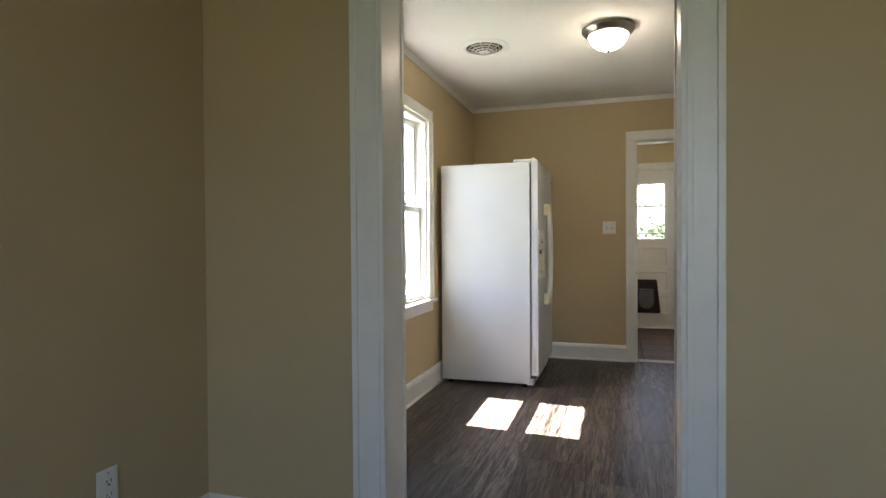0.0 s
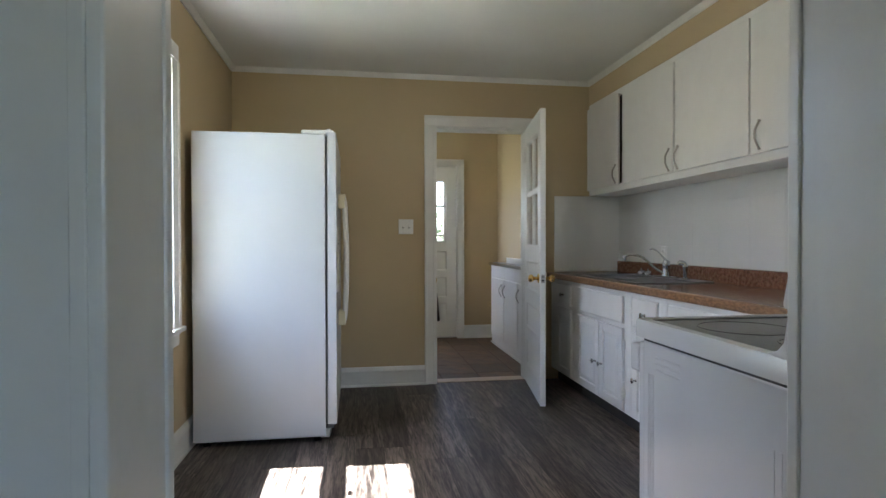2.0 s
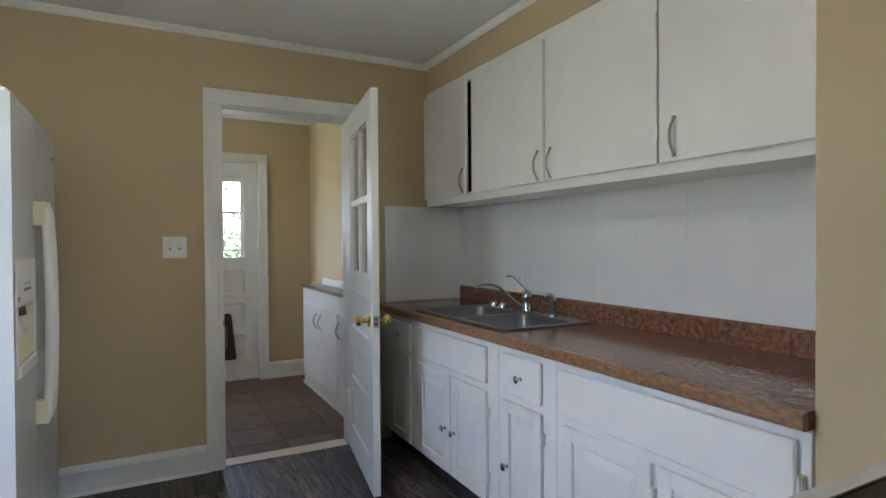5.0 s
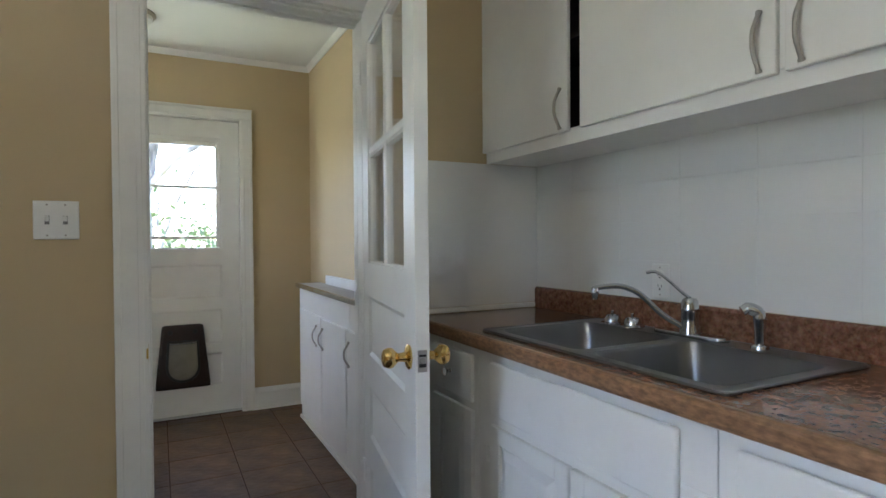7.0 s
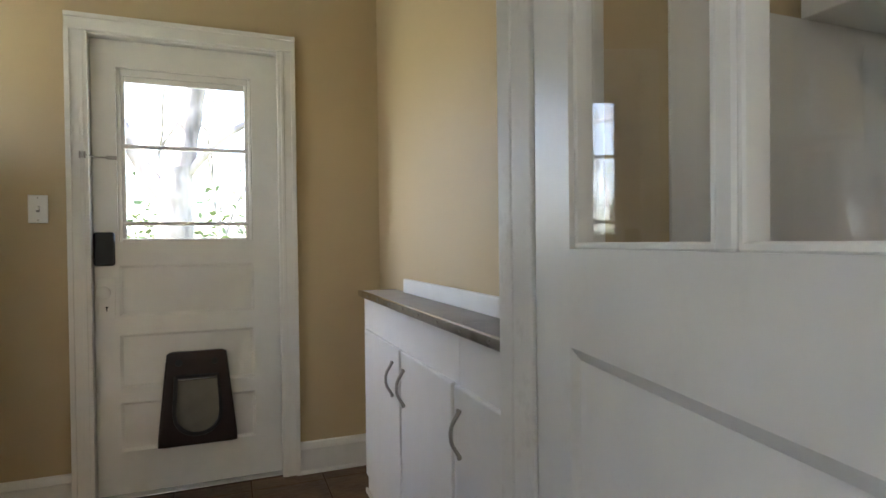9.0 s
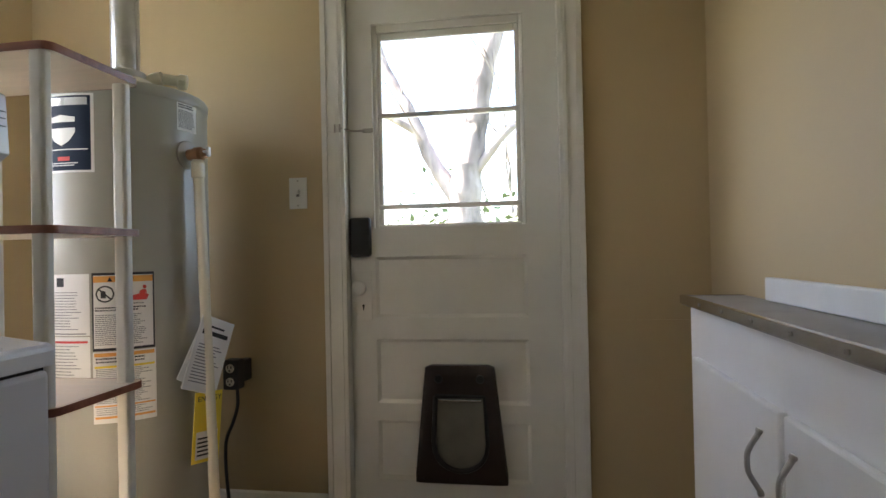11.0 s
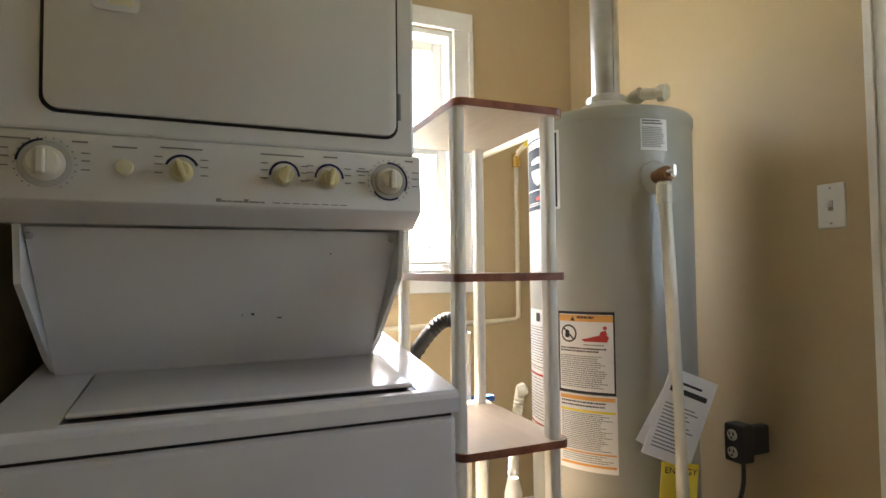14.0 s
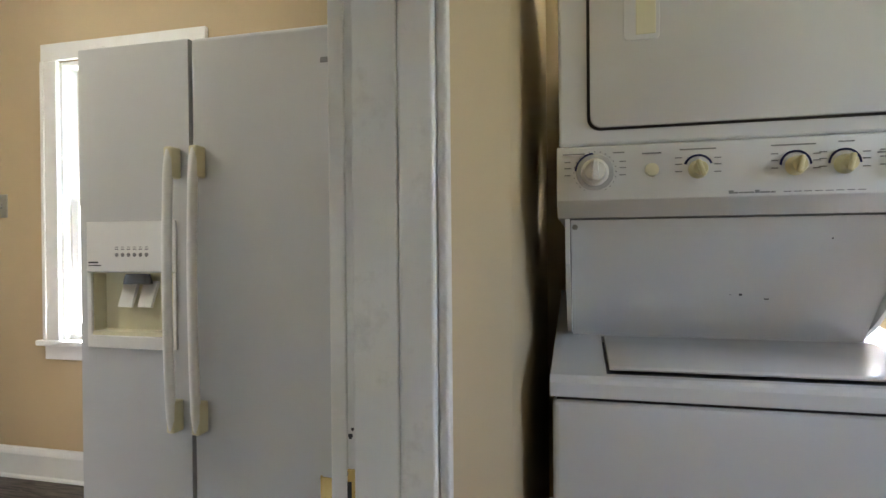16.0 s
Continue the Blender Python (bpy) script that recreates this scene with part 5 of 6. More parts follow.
for y0, y1, hy in ((6.512, 7.03, 6.585), (6.03, 6.494, 6.448), (5.67, 6.012, 5.966)):
    d = part("door", boxes([(UFX - 0.018, UFX - 0.001, y0, y1, 0.11, 0.737)], 0.005, 2), CAB, lc)
    bow_handle(d, (UFX - 0.018, hy, 0.622), 0.10)
wk = thing("cabinet_worktop", Matrix(), "worn grey linoleum worktop with a screwed metal edge", "counter")
part("top", boxes([(UFX - 0.018, UX - 0.002, 6.012, 7.118, 0.869, 0.893), (UFX - 0.018, EX - 0.003, YN1 + 0.005, 6.009, 0.869, 0.893)]), GREYTOP, wk)
part("metal_edge", boxes([(UFX - 0.023, UFX - 0.0185, YN1 + 0.005, 7.123, 0.872, 0.896), (UFX - 0.018, UX - 0.004, 7.1185, 7.123, 0.872, 0.896), (UFX - 0.018, UFX - 0.006, YN1 + 0.005, 7.1184, 0.8935, 0.8955)], 0.001), ALUM, wk, "dented aluminium edge strip")
for k in range(9):
    part("screw", cyl((UFX - 0.0255, 5.62 + k * 0.165, 0.884), 0.004, 0.003, "x", 10), NICKEL, wk)
lb = thing("ledger_board", Matrix(), "white painted upstand board along the worktop", "trim board")
part("board", boxes([(UX - 0.022, UX - 0.0015, 5.992, 6.94, 0.8945, 0.952)], 0.004, 2), TRIM, lb)
part("board", boxes([(UX - 0.022, EX - 0.003, 5.97, 5.99, 0.8945, 0.952)], 0.004, 2), TRIM, lb)
for z in (1.19, 1.55):
    s = thing("recess_shelf", Matrix(), "white painted shelf board in the wall recess", "shelf", "shelves in the recess")
    part("board", boxes([(UX + 0.06, EX - 0.002, YN1 + 0.002, 6.0, z, z + 0.02)], 0.003), TRIM, s)
    part("batten", boxes([(UX + 0.05, EX - 0.003, 5.985, 6.008, z - 0.035, z - 0.002)], 0.003), TRIM, s)

# ---- utility room: stacked washer and dryer ----
ld = thing("laundry_centre", pose(-0.010, 0, -0.010), "white stacked washer and dryer with a dial console", "washer dryer")
LY0, LY1, LX = 5.614, 6.374, -0.355
part("washer_body", boxes([(-1.20, LX - 0.004, LY0 + 0.004, LY1 - 0.004, 0.03, 0.838)], 0.012, 3), ENAMEL, ld)
part("washer_seam", boxes([(-1.19, LX - 0.012, LY0 + 0.012, LY1 - 0.012, 0.836, 0.846)]), BLACKPL, ld)
# lid well is left open in the deck
WL = (-0.645, -0.382, 5.722, 6.298)


def deck_z(x):
    return 0.884 + (LX - x) * 0.12


deck = bmesh.new()
for x0, x1, y0, y1 in ((-1.20, WL[0], LY0, LY1), (WL[0], WL[1], LY0, WL[2]), (WL[0], WL[1], WL[3], LY1)):
    add(deck, prism([(x0, 0.845), (x1, 0.845), (x1, deck_z(x1)), (x0, deck_z(x0))], y0, y1, "y"))
add(deck, prism([(WL[1], 0.845), (LX, 0.845), (LX, 0.872), (LX - 0.004, 0.880), (LX - 0.012, deck_z(LX - 0.012)), (WL[1], deck_z(WL[1]))], LY0, LY1, "y"))
part("washer_deck", deck, ENAMEL, ld)
part("lid_well", prism([(WL[0], 0.846), (WL[1], 0.846), (WL[1], deck_z(WL[1]) - 0.002), (WL[0], deck_z(WL[0]) - 0.014)], WL[2], WL[3], "y"), BLACKPL, ld, "dark gap under the lid")
lid = [(WL[0] + 0.004, deck_z(WL[0]) - 0.012), (WL[1] - 0.012, deck_z(WL[1]) + 0.004), (WL[1] - 0.010, deck_z(WL[1]) + 0.009), (WL[1] - 0.02, deck_z(WL[1]) + 0.012), (WL[0] + 0.004, deck_z(WL[0]) + 0.003)]
part("lid", prism(lid, WL[2] + 0.006, WL[3] - 0.005, "y", 0.002), ENAMEL, ld, "", True)
part("lid_crease", boxes([(WL[0] + 0.03, WL[0] + 0.032, WL[2] + 0.01, WL[3] - 0.01, deck_z(WL[0]) - 0.003, deck_z(WL[0]) - 0.0005)]), GREYINK, ld)
DYA, DYB, DX = 5.633, 6.300, -0.392
# sloping splash panel between washer and dryer with its side cheeks
part("splash_panel", prism([(-0.455, 1.193), (-0.448, 1.193), (-0.66, deck_z(-0.66)), (-0.69, deck_z(-0.69)), (-0.72, deck_z(-0.72)), (-0.72, 1.193)], DYA + 0.022, DYB - 0.018, "y"), ENAMEL, ld)
for y in (DYA + 0.010, DYB - 0.017):
    part("side_cheek", prism([(-0.44, 1.20), (-0.455, 1.10), (-0.62, 0.96), (-0.68, deck_z(-0.68)), (-1.18, deck_z(-1.18)), (-1.18, 1.20)], y, y + 0.010, "y"), ENAMEL, ld)
for y in (DYA + 0.03, DYB - 0.03):
    part("screw", cyl((-0.455, y, 1.178), 0.006, 0.01, "x", 10, 0.002), NICKEL, ld)
for y, z, w, h in ((6.012, 1.030, 0.006, 0.005), (6.065, 1.020, 0.010, 0.0025), (5.992, 1.029, 0.003, 0.002), (6.153, 1.150, 0.003, 0.003)):
    x = -0.448 - (1.193 - z) * 0.776
    part("chip", boxes([(x - 0.003, x + 0.0015, y - w / 2, y + w / 2, z - h / 2, z + h / 2)], 0.0006), GREYPL, ld, "chipped enamel spot")
part("dryer_body", boxes([(-1.20, DX, DYA, DYB, 1.338, 1.86)], 0.006, 2), ENAMEL, ld)
con = part("console", prism([(-1.0, 1.196), (-0.42, 1.196), (-0.380, 1.222), (-0.372, 1.228), (-0.378, 1.332), (-0.384, 1.336), (-1.0, 1.336)], DYA - 0.004, DYB + 0.006, "y", 0.002), ENAMEL, ld, "", True)
# dryer door
dd = part("dryer_door", prism([(y, z) for y, z in rrect(5.694, 6.261, 1.372, 1.83, 0.022)], DX - 0.004, DX + 0.010, "x", 0.003), ENAMEL, ld, "", True)
part("door_shadow_gap", prism([(y, z) for y, z in rrect(5.688, 6.266, 1.367, 1.835, 0.025)], DX - 0.003, DX + 0.002, "x"), BLACKPL, ld)
hg = part("door_pull", prism([(y, z) for y, z in rrect(5.757, 5.824, 1.535, 1.64, 0.01)], DX + 0.009, DX + 0.0135, "x", 0.002), ENAMEL, dd)
part("pull_recess", boxes([(DX + 0.011, DX + 0.0142, 5.780, 5.817, 1.545, 1.632)], 0.003, 2), CREAM, hg, "yellowed recessed pull")
part("door_hinge", cyl((DX + 0.006, 6.267, 1.405), 0.004, 0.05, "z", 8), GREYINK, ld)
CXP = -0.3745      # console face


def dial(y, z, r, plate, label):
    k = part("dial_plate", cyl((CXP - 0.001, y, z), plate, 0.003, "x", 32, 0.001), DIALGREY, con) if plate else None
    return part("knob", lathe([(0, 0), (r, 0), (r * 0.98, 0.006), (r * 0.82, 0.010), (r * 0.78, 0.022), (r * 0.7, 0.026), (0, 0.027)], Matrix.Translation((CXP, y, z)) @ Matrix.Rotation(math.pi / 2, 4, "Y"), 26), KNOBYEL if r < 0.021 else ALMOND, con, label, True)


def arc(y, z, r0, r1, a0, a1, mat):
    n = 16
    bm = bmesh.new()
    vs = [[bm.verts.new((CXP + 0.0022, y + r * math.cos(radians(a0 + (a1 - a0) * k / n)), z + r * math.sin(radians(a0 + (a1 - a0) * k / n)))) for k in range(n + 1)] for r in (r0, r1)]
    for k in range(n):
        bm.faces.new((vs[0][k], vs[0][k + 1], vs[1][k + 1], vs[1][k]))
    bmesh.ops.solidify(bm, geom=bm.faces[:], thickness=0.0006)
    part("dial_marking", bm, mat, con)


for y, r, plate in ((5.702, 0.027, 0.036), (6.242, 0.025, 0.034)):
    dial(y, 1.283, r, plate, "large almond timer knob")
    part("knob_grip", boxes([(CXP + 0.02, CXP + 0.034, y - 0.006, y + 0.006, 1.283 - r * 0.72, 1.283 + r * 0.72)], 0.003, 2), ALMOND, con)
    part("dial_tick", boxes([(CXP + 0.0005, CXP + 0.0015, y + 0.040 * math.cos(a) - 0.001, y + 0.040 * math.cos(a) + 0.001, 1.283 + 0.040 * math.sin(a) - 0.001, 1.283 + 0.040 * math.sin(a) + 0.001) for a in [j * 0.2618 for j in range(24)]]), GREYINK, con)
arc(5.702, 1.283, 0.035, 0.0385, 95, 175, BLUEINK), arc(6.242, 1.283, 0.033, 0.0365, -30, 95, BLUEINK), arc(6.242, 1.283, 0.033, 0.0365, 215, 300, BLUEINK)
part("button", lathe([(0, 0), (0.013, 0), (0.012, 0.008), (0.008, 0.010), (0, 0.0105)], Matrix.Translation((CXP, 5.807, 1.2835)) @ Matrix.Rotation(math.pi / 2, 4, "Y"), 22), CREAM, con, "round cream start button", True)
for y in (5.889, 6.052, 6.130):
    dial(y, 1.281, 0.0175, 0, "small yellowed selector knob")
    part("knob_grip", turned(boxes([(CXP + 0.02, CXP + 0.033, -0.0045, 0.0045, -0.016, 0.016)], 0.003, 2), Matrix.Translation((0, y, 1.281)) @ Matrix.Rotation(radians(20 if y < 6 else -12), 4, "X")), KNOBYEL, con)
    arc(y, 1.283, 0.0225, 0.0265, 20 if y < 6 else 0, 160 if y < 6 else 180, BLUEINK)
caps = [(5.641, 5.683, 1.318), (5.736, 5.757, 1.318), (5.790, 5.824, 1.314), (5.857, 5.920, 1.318), (6.012, 6.085, 1.318), (6.120, 6.145, 1.320), (6.180, 6.204, 1.298), (6.274, 6.290, 1.322)]
bs = [(a, b, z, z + 0.0026) for a, b, z in caps]
for y in (5.889, 6.052, 6.130, 5.702, 6.242):
    q = 0.032 if y in (5.889, 6.052, 6.130) else 0.05
    bs += [(y - q - 0.008, y - q + 0.004, 1.283 + dz, 1.285 + dz) for dz in (-0.006, 0.008, 0.02)] + [(y + q - 0.004, y + q + 0.008, 1.283 + dz, 1.285 + dz) for dz in (-0.008, 0.006, 0.018)]
for a, b, c, d in bs:
    part("caption", boxes([(CXP + 0.0006, CXP + 0.0013, a, b, c, d)]), GREYINK, con)
for k in range(9):
    y = 5.941 + k * 0.0088
    part("script_mark", boxes([(CXP + 0.0016, CXP + 0.0024, y, y + (0.0075 if k % 3 else 0.0085), 1.2335, 1.2365 + (0.003 if k in (0, 5) else 0))]), GREYINK, con)
for k in range(8):
    part("caption", boxes([(CXP + 0.0014, CXP + 0.0022, 6.032 + k * 0.0168, 6.0446 + k * 0.0168, 1.234, 1.2358)]), GREYINK, con)
for x in (-0.95, -0.45):
    for y in (LY0 + 0.06, LY1 - 0.06):
        part("foot", cyl((x, y, 0.010), 0.02, 0.03, "z", 12), RUBBER, ld)
# added unseen block behind the machines, keeps the gap beside them dark
part("gap_blocker", boxes([(-1.43, -1.19, DYA + 0.01, DYA + 0.25, 0.20, 1.80)], 0.004), GALV, ld)

# ---- utility room: shelf stand ----
sh = thing("shelf_stand", Matrix(), "small open shelf stand with brown-edged boards on grey posts", "shelf")
PX0, PX1, PY0, PY1 = -0.745, -0.402, 6.390, 6.604
for z in (1.448, 1.098, 0.749, 0.40, 0.10):
    out = rrect(PX0 - 0.03, PX1 + 0.028, PY0 - 0.0135, PY1 + 0.027, 0.02, 5)
    b = part("board", prism(out, z - 0.0155, z - 0.0005, "z"), BOARD, sh)
    mid = Vector(((PX0 + PX1) / 2, (PY0 + PY1) / 2))
    big = [tuple(mid + (Vector(q) - mid) * 1.006) for q in out]
    ed = loft([[(x, y, z - 0.016) for x, y in out], [(x, y, z - 0.016) for x, y in big], [(x, y, z) for x, y in big], [(x, y, z) for x, y in out]], cap=False)
    bmesh.ops.recalc_face_normals(ed, faces=ed.faces[:])
    part("edge_band", ed, BOARDEDGE, b, "reddish brown edge band")
levels = [0.0, 0.084, 0.384, 0.733, 1.082, 1.432]
tops = [0.0, 0.10, 0.40, 0.749, 1.098]
for x in (PX0, PX1):
    for y in (PY0, PY1):
        for a, b in zip([0.0] + [t for t in tops[1:]], levels[1:]):
            part("post", prism(rrect(x - 0.017, x + 0.017, y - 0.012, y + 0.012, 0.008, 3), a, b, "z"), ALMOND, sh, "pale grey plastic post")

# ---- utility room: water heater ----
HXC, HYC, HR = -0.717, 7.019, 0.232
wh = thing("water_heater", pose(HXC, HYC, 0), "tall grey gas water heater covered in paper labels", "water heater")
part("tank", lathe([(0, 0.08), (HR - 0.004, 0.08), (HR, 0.084), (HR, 1.508), (HR - 0.002, 1.516), (0.0, 1.516)], None, 56), HEATER, wh, "", True)
part("top_cap", lathe([(HR + 0.003, 1.492), (HR + 0.004, 1.518), (HR - 0.002, 1.527), (HR - 0.03, 1.535), (0.06, 1.543), (0, 1.543)], None, 56), HEATER, wh, "", True)
for a in (20, 140, 260):
    part("leg", boxes([(HR * 0.7 * math.cos(radians(a)) - 0.02, HR * 0.7 * math.cos(radians(a)) + 0.02, HR * 0.7 * math.sin(radians(a)) - 0.02, HR * 0.7 * math.sin(radians(a)) + 0.02, 0, 0.085)]), GREYPL, wh)
part("draft_hood", lathe([(0.10, 1.543), (0.096, 1.566), (0.074, 1.584), (0.058, 1.592), (0.056, 1.612), (0.047, 1.616), (0.0, 1.616)], None, 32), GALV, wh, "", True)
part("flue_pipe", lathe([(0.041, 1.59), (0.041, H), (0.039, H), (0.039, 1.59)], None, 28), GALV, wh, "galvanised flue pipe", True)
part("flue_seam", boxes([(0.036, 0.044, -0.004, 0.004, 1.60, H)], 0.001), GALV, wh)


def on_tank(a, z, r=HR):
    return Vector((r * math.cos(radians(a)), r * math.sin(radians(a)), z))


def patch(name, a0, a1, z0, z1, mat, parent, off=0.0012, label=""):
    """Sheet wrapped on the tank between two angles and heights."""
    n = 12
    bm = bmesh.new()
    rows = [[bm.verts.new(on_tank(a0 + (a1 - a0) * k / n, z, HR + off)) for k in range(n + 1)] for z in (z0, z1)]
    for k in range(n):
        bm.faces.new((rows[0][k], rows[0][k + 1], rows[1][k + 1], rows[1][k]))
    return part(name, bm, mat, parent, label)


def print_lines(a0, a1, z0, z1, n, mat, parent, seed, h=0.0026):
    rng = random.Random(seed)
    bm = bmesh.new()
    for k in range(n):
        z = z1 - (k + 0.5) * (z1 - z0) / n
        a = a0
        end = a1 - (rng.random() * 0.25 + 0.02) * (a1 - a0)
        while a < end:
            b = min(end, a + rng.uniform(0.5, 1.8))
            q = [bm.verts.new(on_tank(t, zz, HR + 0.0026)) for t, zz in ((a, z), (b, z), (b, z + h), (a, z + h))]
            bm.faces.new(q)
            a = b + 0.35
    part("print", bm, mat, parent)


# warning label, instruction label below it, and the labels round to the west
def tank_shape(name, pts, mat, parent, off, n=14):
    """Printed shape given as (angle, height) corners, wrapped on the tank in narrow strips."""
    bm = bmesh.new()
    a0, a1 = min(p[0] for p in pts), max(p[0] for p in pts)
    last = None
    for k in range(n + 1):
        a = a0 + (a1 - a0) * (0.002 + 0.996 * k / n)
        zs = []
        for p, q in zip(pts, pts[1:] + pts[:1]):
            if (p[0] - a) * (q[0] - a) <= 0 and p[0] != q[0]:
                zs.append(p[1] + (q[1] - p[1]) * (a - p[0]) / (q[0] - p[0]))
        now = [bm.verts.new(on_tank(a, min(zs), HR + off)), bm.verts.new(on_tank(a, max(zs) + 1e-5, HR + off))]
        if last:
            bm.faces.new((last[0], now[0], now[1], last[1]))
        last = now
    return part(name, bm, mat, parent)


def tank_disc(a, z, r, k=24):
    return [(a + math.degrees(r / HR) * math.cos(6.2832 * i / k), z + r * math.sin(6.2832 * i / k)) for i in range(k)]


p1 = patch("label", -74, -36.5, 0.782, 0.994, INK, wh, 0.0010, "black-bordered warning label")
patch("label_face", -73, -37.5, 0.789, 0.987, PAPER, p1, 0.0016)
patch("label_band", -73, -37.5, 0.968, 0.985, ORANGE, p1, 0.0021)
print_lines(-60, -48, 0.971, 0.981, 1, INK, p1, 3, 0.006)
tank_shape("warning_triangle", [(-64.5, 0.970), (-61.5, 0.970), (-63, 0.982)], INK, p1, 0.0026)
tank_shape("ban_ring", tank_disc(-66, 0.936, 0.023), INK, p1, 0.0020)
tank_shape("ban_field", tank_disc(-66, 0.936, 0.019), PAPER, p1, 0.0024)
tank_shape("ban_can", [(-68.5, 0.925), (-65.5, 0.925), (-65.5, 0.942), (-67, 0.946), (-68.5, 0.942)], INK, p1, 0.0027)
tank_shape("ban_slash", [(-70, 0.948), (-69.2, 0.951), (-62.2, 0.924), (-63, 0.921)], INK, p1, 0.0030)
tank_shape("flame_figure", [(-56, 0.917), (-41, 0.917), (-40, 0.930), (-43, 0.938), (-46, 0.934), (-49, 0.931), (-53, 0.926), (-57, 0.923)], RED, p1, 0.0024)
tank_shape("flame_figure", [(-46, 0.935), (-41, 0.936), (-42, 0.947), (-45, 0.944)], RED, p1, 0.0025)
tank_shape("flame_figure", tank_disc(-42.5, 0.953, 0.005, 12), RED, p1, 0.0024)
print_lines(-56, -41, 0.904, 0.910, 1, GREYINK, p1, 12, 0.003)
print_lines(-72, -39, 0.886, 0.900, 2, INK, p1, 4, 0.004)
print_lines(-72, -39, 0.795, 0.880, 16, GREYINK, p1, 5)
p2 = patch("label", -74, -36.0, 0.585, 0.780, PAPER, wh, 0.0010, "white instruction label with orange bands")
patch("label_band", -73, -37, 0.766, 0.776, ORANGE, p2, 0.0016)
patch("label_band", -73, -37, 0.735, 0.741, YELLOW, p2, 0.0016)
patch("label_band", -73, -37, 0.598, 0.604, ORANGE, p2, 0.0016)
patch("label_band", -73, -37, 0.630, 0.634, ORANGE, p2, 0.0016)
print_lines(-72, -39, 0.745, 0.763, 2, INK, p2, 16, 0.004)
print_lines(-72, -38, 0.637, 0.733, 20, GREYINK, p2, 6, 0.0022)
print_lines(-72, -38, 0.606, 0.628, 4, GREYINK, p2, 17, 0.0022)
p3 = patch("label", -116, -75.5, 0.825, 0.992, PAPER, wh, 0.0010, "white rating label with a red line")
patch("label_band", -114, -78, 0.829, 0.832, GREYINK, p3, 0.0016)
print_lines(-113, -80, 0.838, 0.945, 14, GREYINK, p3, 7)
patch("label_symbol", -99, -93, 0.958, 0.982, INK, p3, 0.0018)
p7 = patch("label", -152, -117, 0.782, 0.994, INK, wh, 0.0010, "black-bordered white label with red print")
patch("label_face", -151, -118.5, 0.789, 0.987, PAPER, p7, 0.0016)
patch("label_band", -150, -119.5, 0.930, 0.965, RED, p7, 0.0021)
print_lines(-149, -120, 0.80, 0.92, 16, GREYINK, p7, 18)
p4 = patch("label", -116, -75.5, 0.655, 0.822, PAPER, wh, 0.0010, "white label with red heading")
patch("label_band", -114.5, -77, 0.805, 0.811, RED, p4, 0.0016)
patch("label_band", -114.5, -77, 0.668, 0.673, RED, p4, 0.0016)
print_lines(-113, -80, 0.68, 0.80, 14, GREYINK, p4, 8)
p5 = patch("label", -115, -71, 1.268, 1.483, PAPER, wh, 0.0010, "dark blue and white maker's label with a shield shape")
patch("label_face", -113, -73, 1.274, 1.477, NAVY, p5, 0.0016)
tank_shape("shield", [(-103, 1.418), (-93, 1.425), (-83, 1.418), (-83, 1.377), (-87, 1.354), (-93, 1.341), (-99, 1.354), (-103, 1.377)], PAPER, p5, 0.0021)
patch("label_band", -103.5, -82.5, 1.389, 1.405, NAVY, p5, 0.0026)
patch("label_symbol", -111, -75, 1.451, 1.472, CHROME, p5, 0.0021)
patch("label_band", -111, -75, 1.329, 1.332, PAPER, p5, 0.0021)
patch("label_symbol", -96, -87, 1.300, 1.311, RED, p5, 0.0021)
print_lines(-109, -77, 1.283, 1.295, 2, PAPER, p5, 9, 0.003)
p6 = patch("label", -18, 1, 1.408, 1.490, PAPER, wh, 0.0010, "small white printed sticker")
print_lines(-17, -1, 1.414, 1.468, 12, GREYINK, p6, 10)
print_lines(-17, -2, 1.472, 1.486, 2, INK, p6, 11, 0.004)
# relief valve and drain pipe
v = on_tank(-9, 1.338)
va = Vector((math.cos(radians(-9)), math.sin(radians(-9)), 0))
rot = va.to_track_quat("Z", "Y").to_matrix().to_4x4()
part("valve_flange", lathe([(0, 0), (0.043, 0), (0.043, 0.004), (0.034, 0.008), (0, 0.008)], Matrix.Translation(v) @ rot, 24), HEATER, wh, "", True)
rv = part("relief_valve", lathe([(0, 0.006), (0.017, 0.006), (0.017, 0.03), (0.021, 0.032), (0.021, 0.05), (0.014, 0.056), (0.014, 0.066), (0, 0.068)], Matrix.Translation(v) @ rot, 18), COPPER, wh, "weathered brass relief valve", True)
e = v + va * 0.075
part("valve_lever", boxes([(e.x - 0.004, e.x + 0.006, e.y - 0.006, e.y + 0.008, 1.328, 1.358), (e.x - 0.012, e.x + 0.004, e.y - 0.012, e.y + 0.012, 1.338, 1.346)], 0.004, 2), GALV, rv, "small steel test lever")
p = v + va * 0.038
part("drain_pipe", tube([(p.x, p.y, 1.321), (p.x + 0.006, p.y + 0.01, 1.0), (p.x + 0.024, p.y + 0.028, 0.12)], 0.0155, 16), PIPE, wh, "cream plastic drain pipe", True)
part("pipe_adapter", cyl((p.x, p.y, 1.266), 0.019, 0.05, "z", 16, 0.003), PIPE, rv)
# pipes on top
part("water_pipe", tube([(0.04, 0.055, 1.53), (0.04, 0.055, 1.59)], 0.014, 12), PIPE, wh, "cream plastic water pipe", True)
part("pipe_elbow", tube(curve_points([(0.04, 0.055, 1.54), (0.04, 0.055, 1.578), (0.05, 0.058, 1.602), (0.08, 0.064, 1.610)], 6), 0.0215, 16), PIPE, wh, "", True)
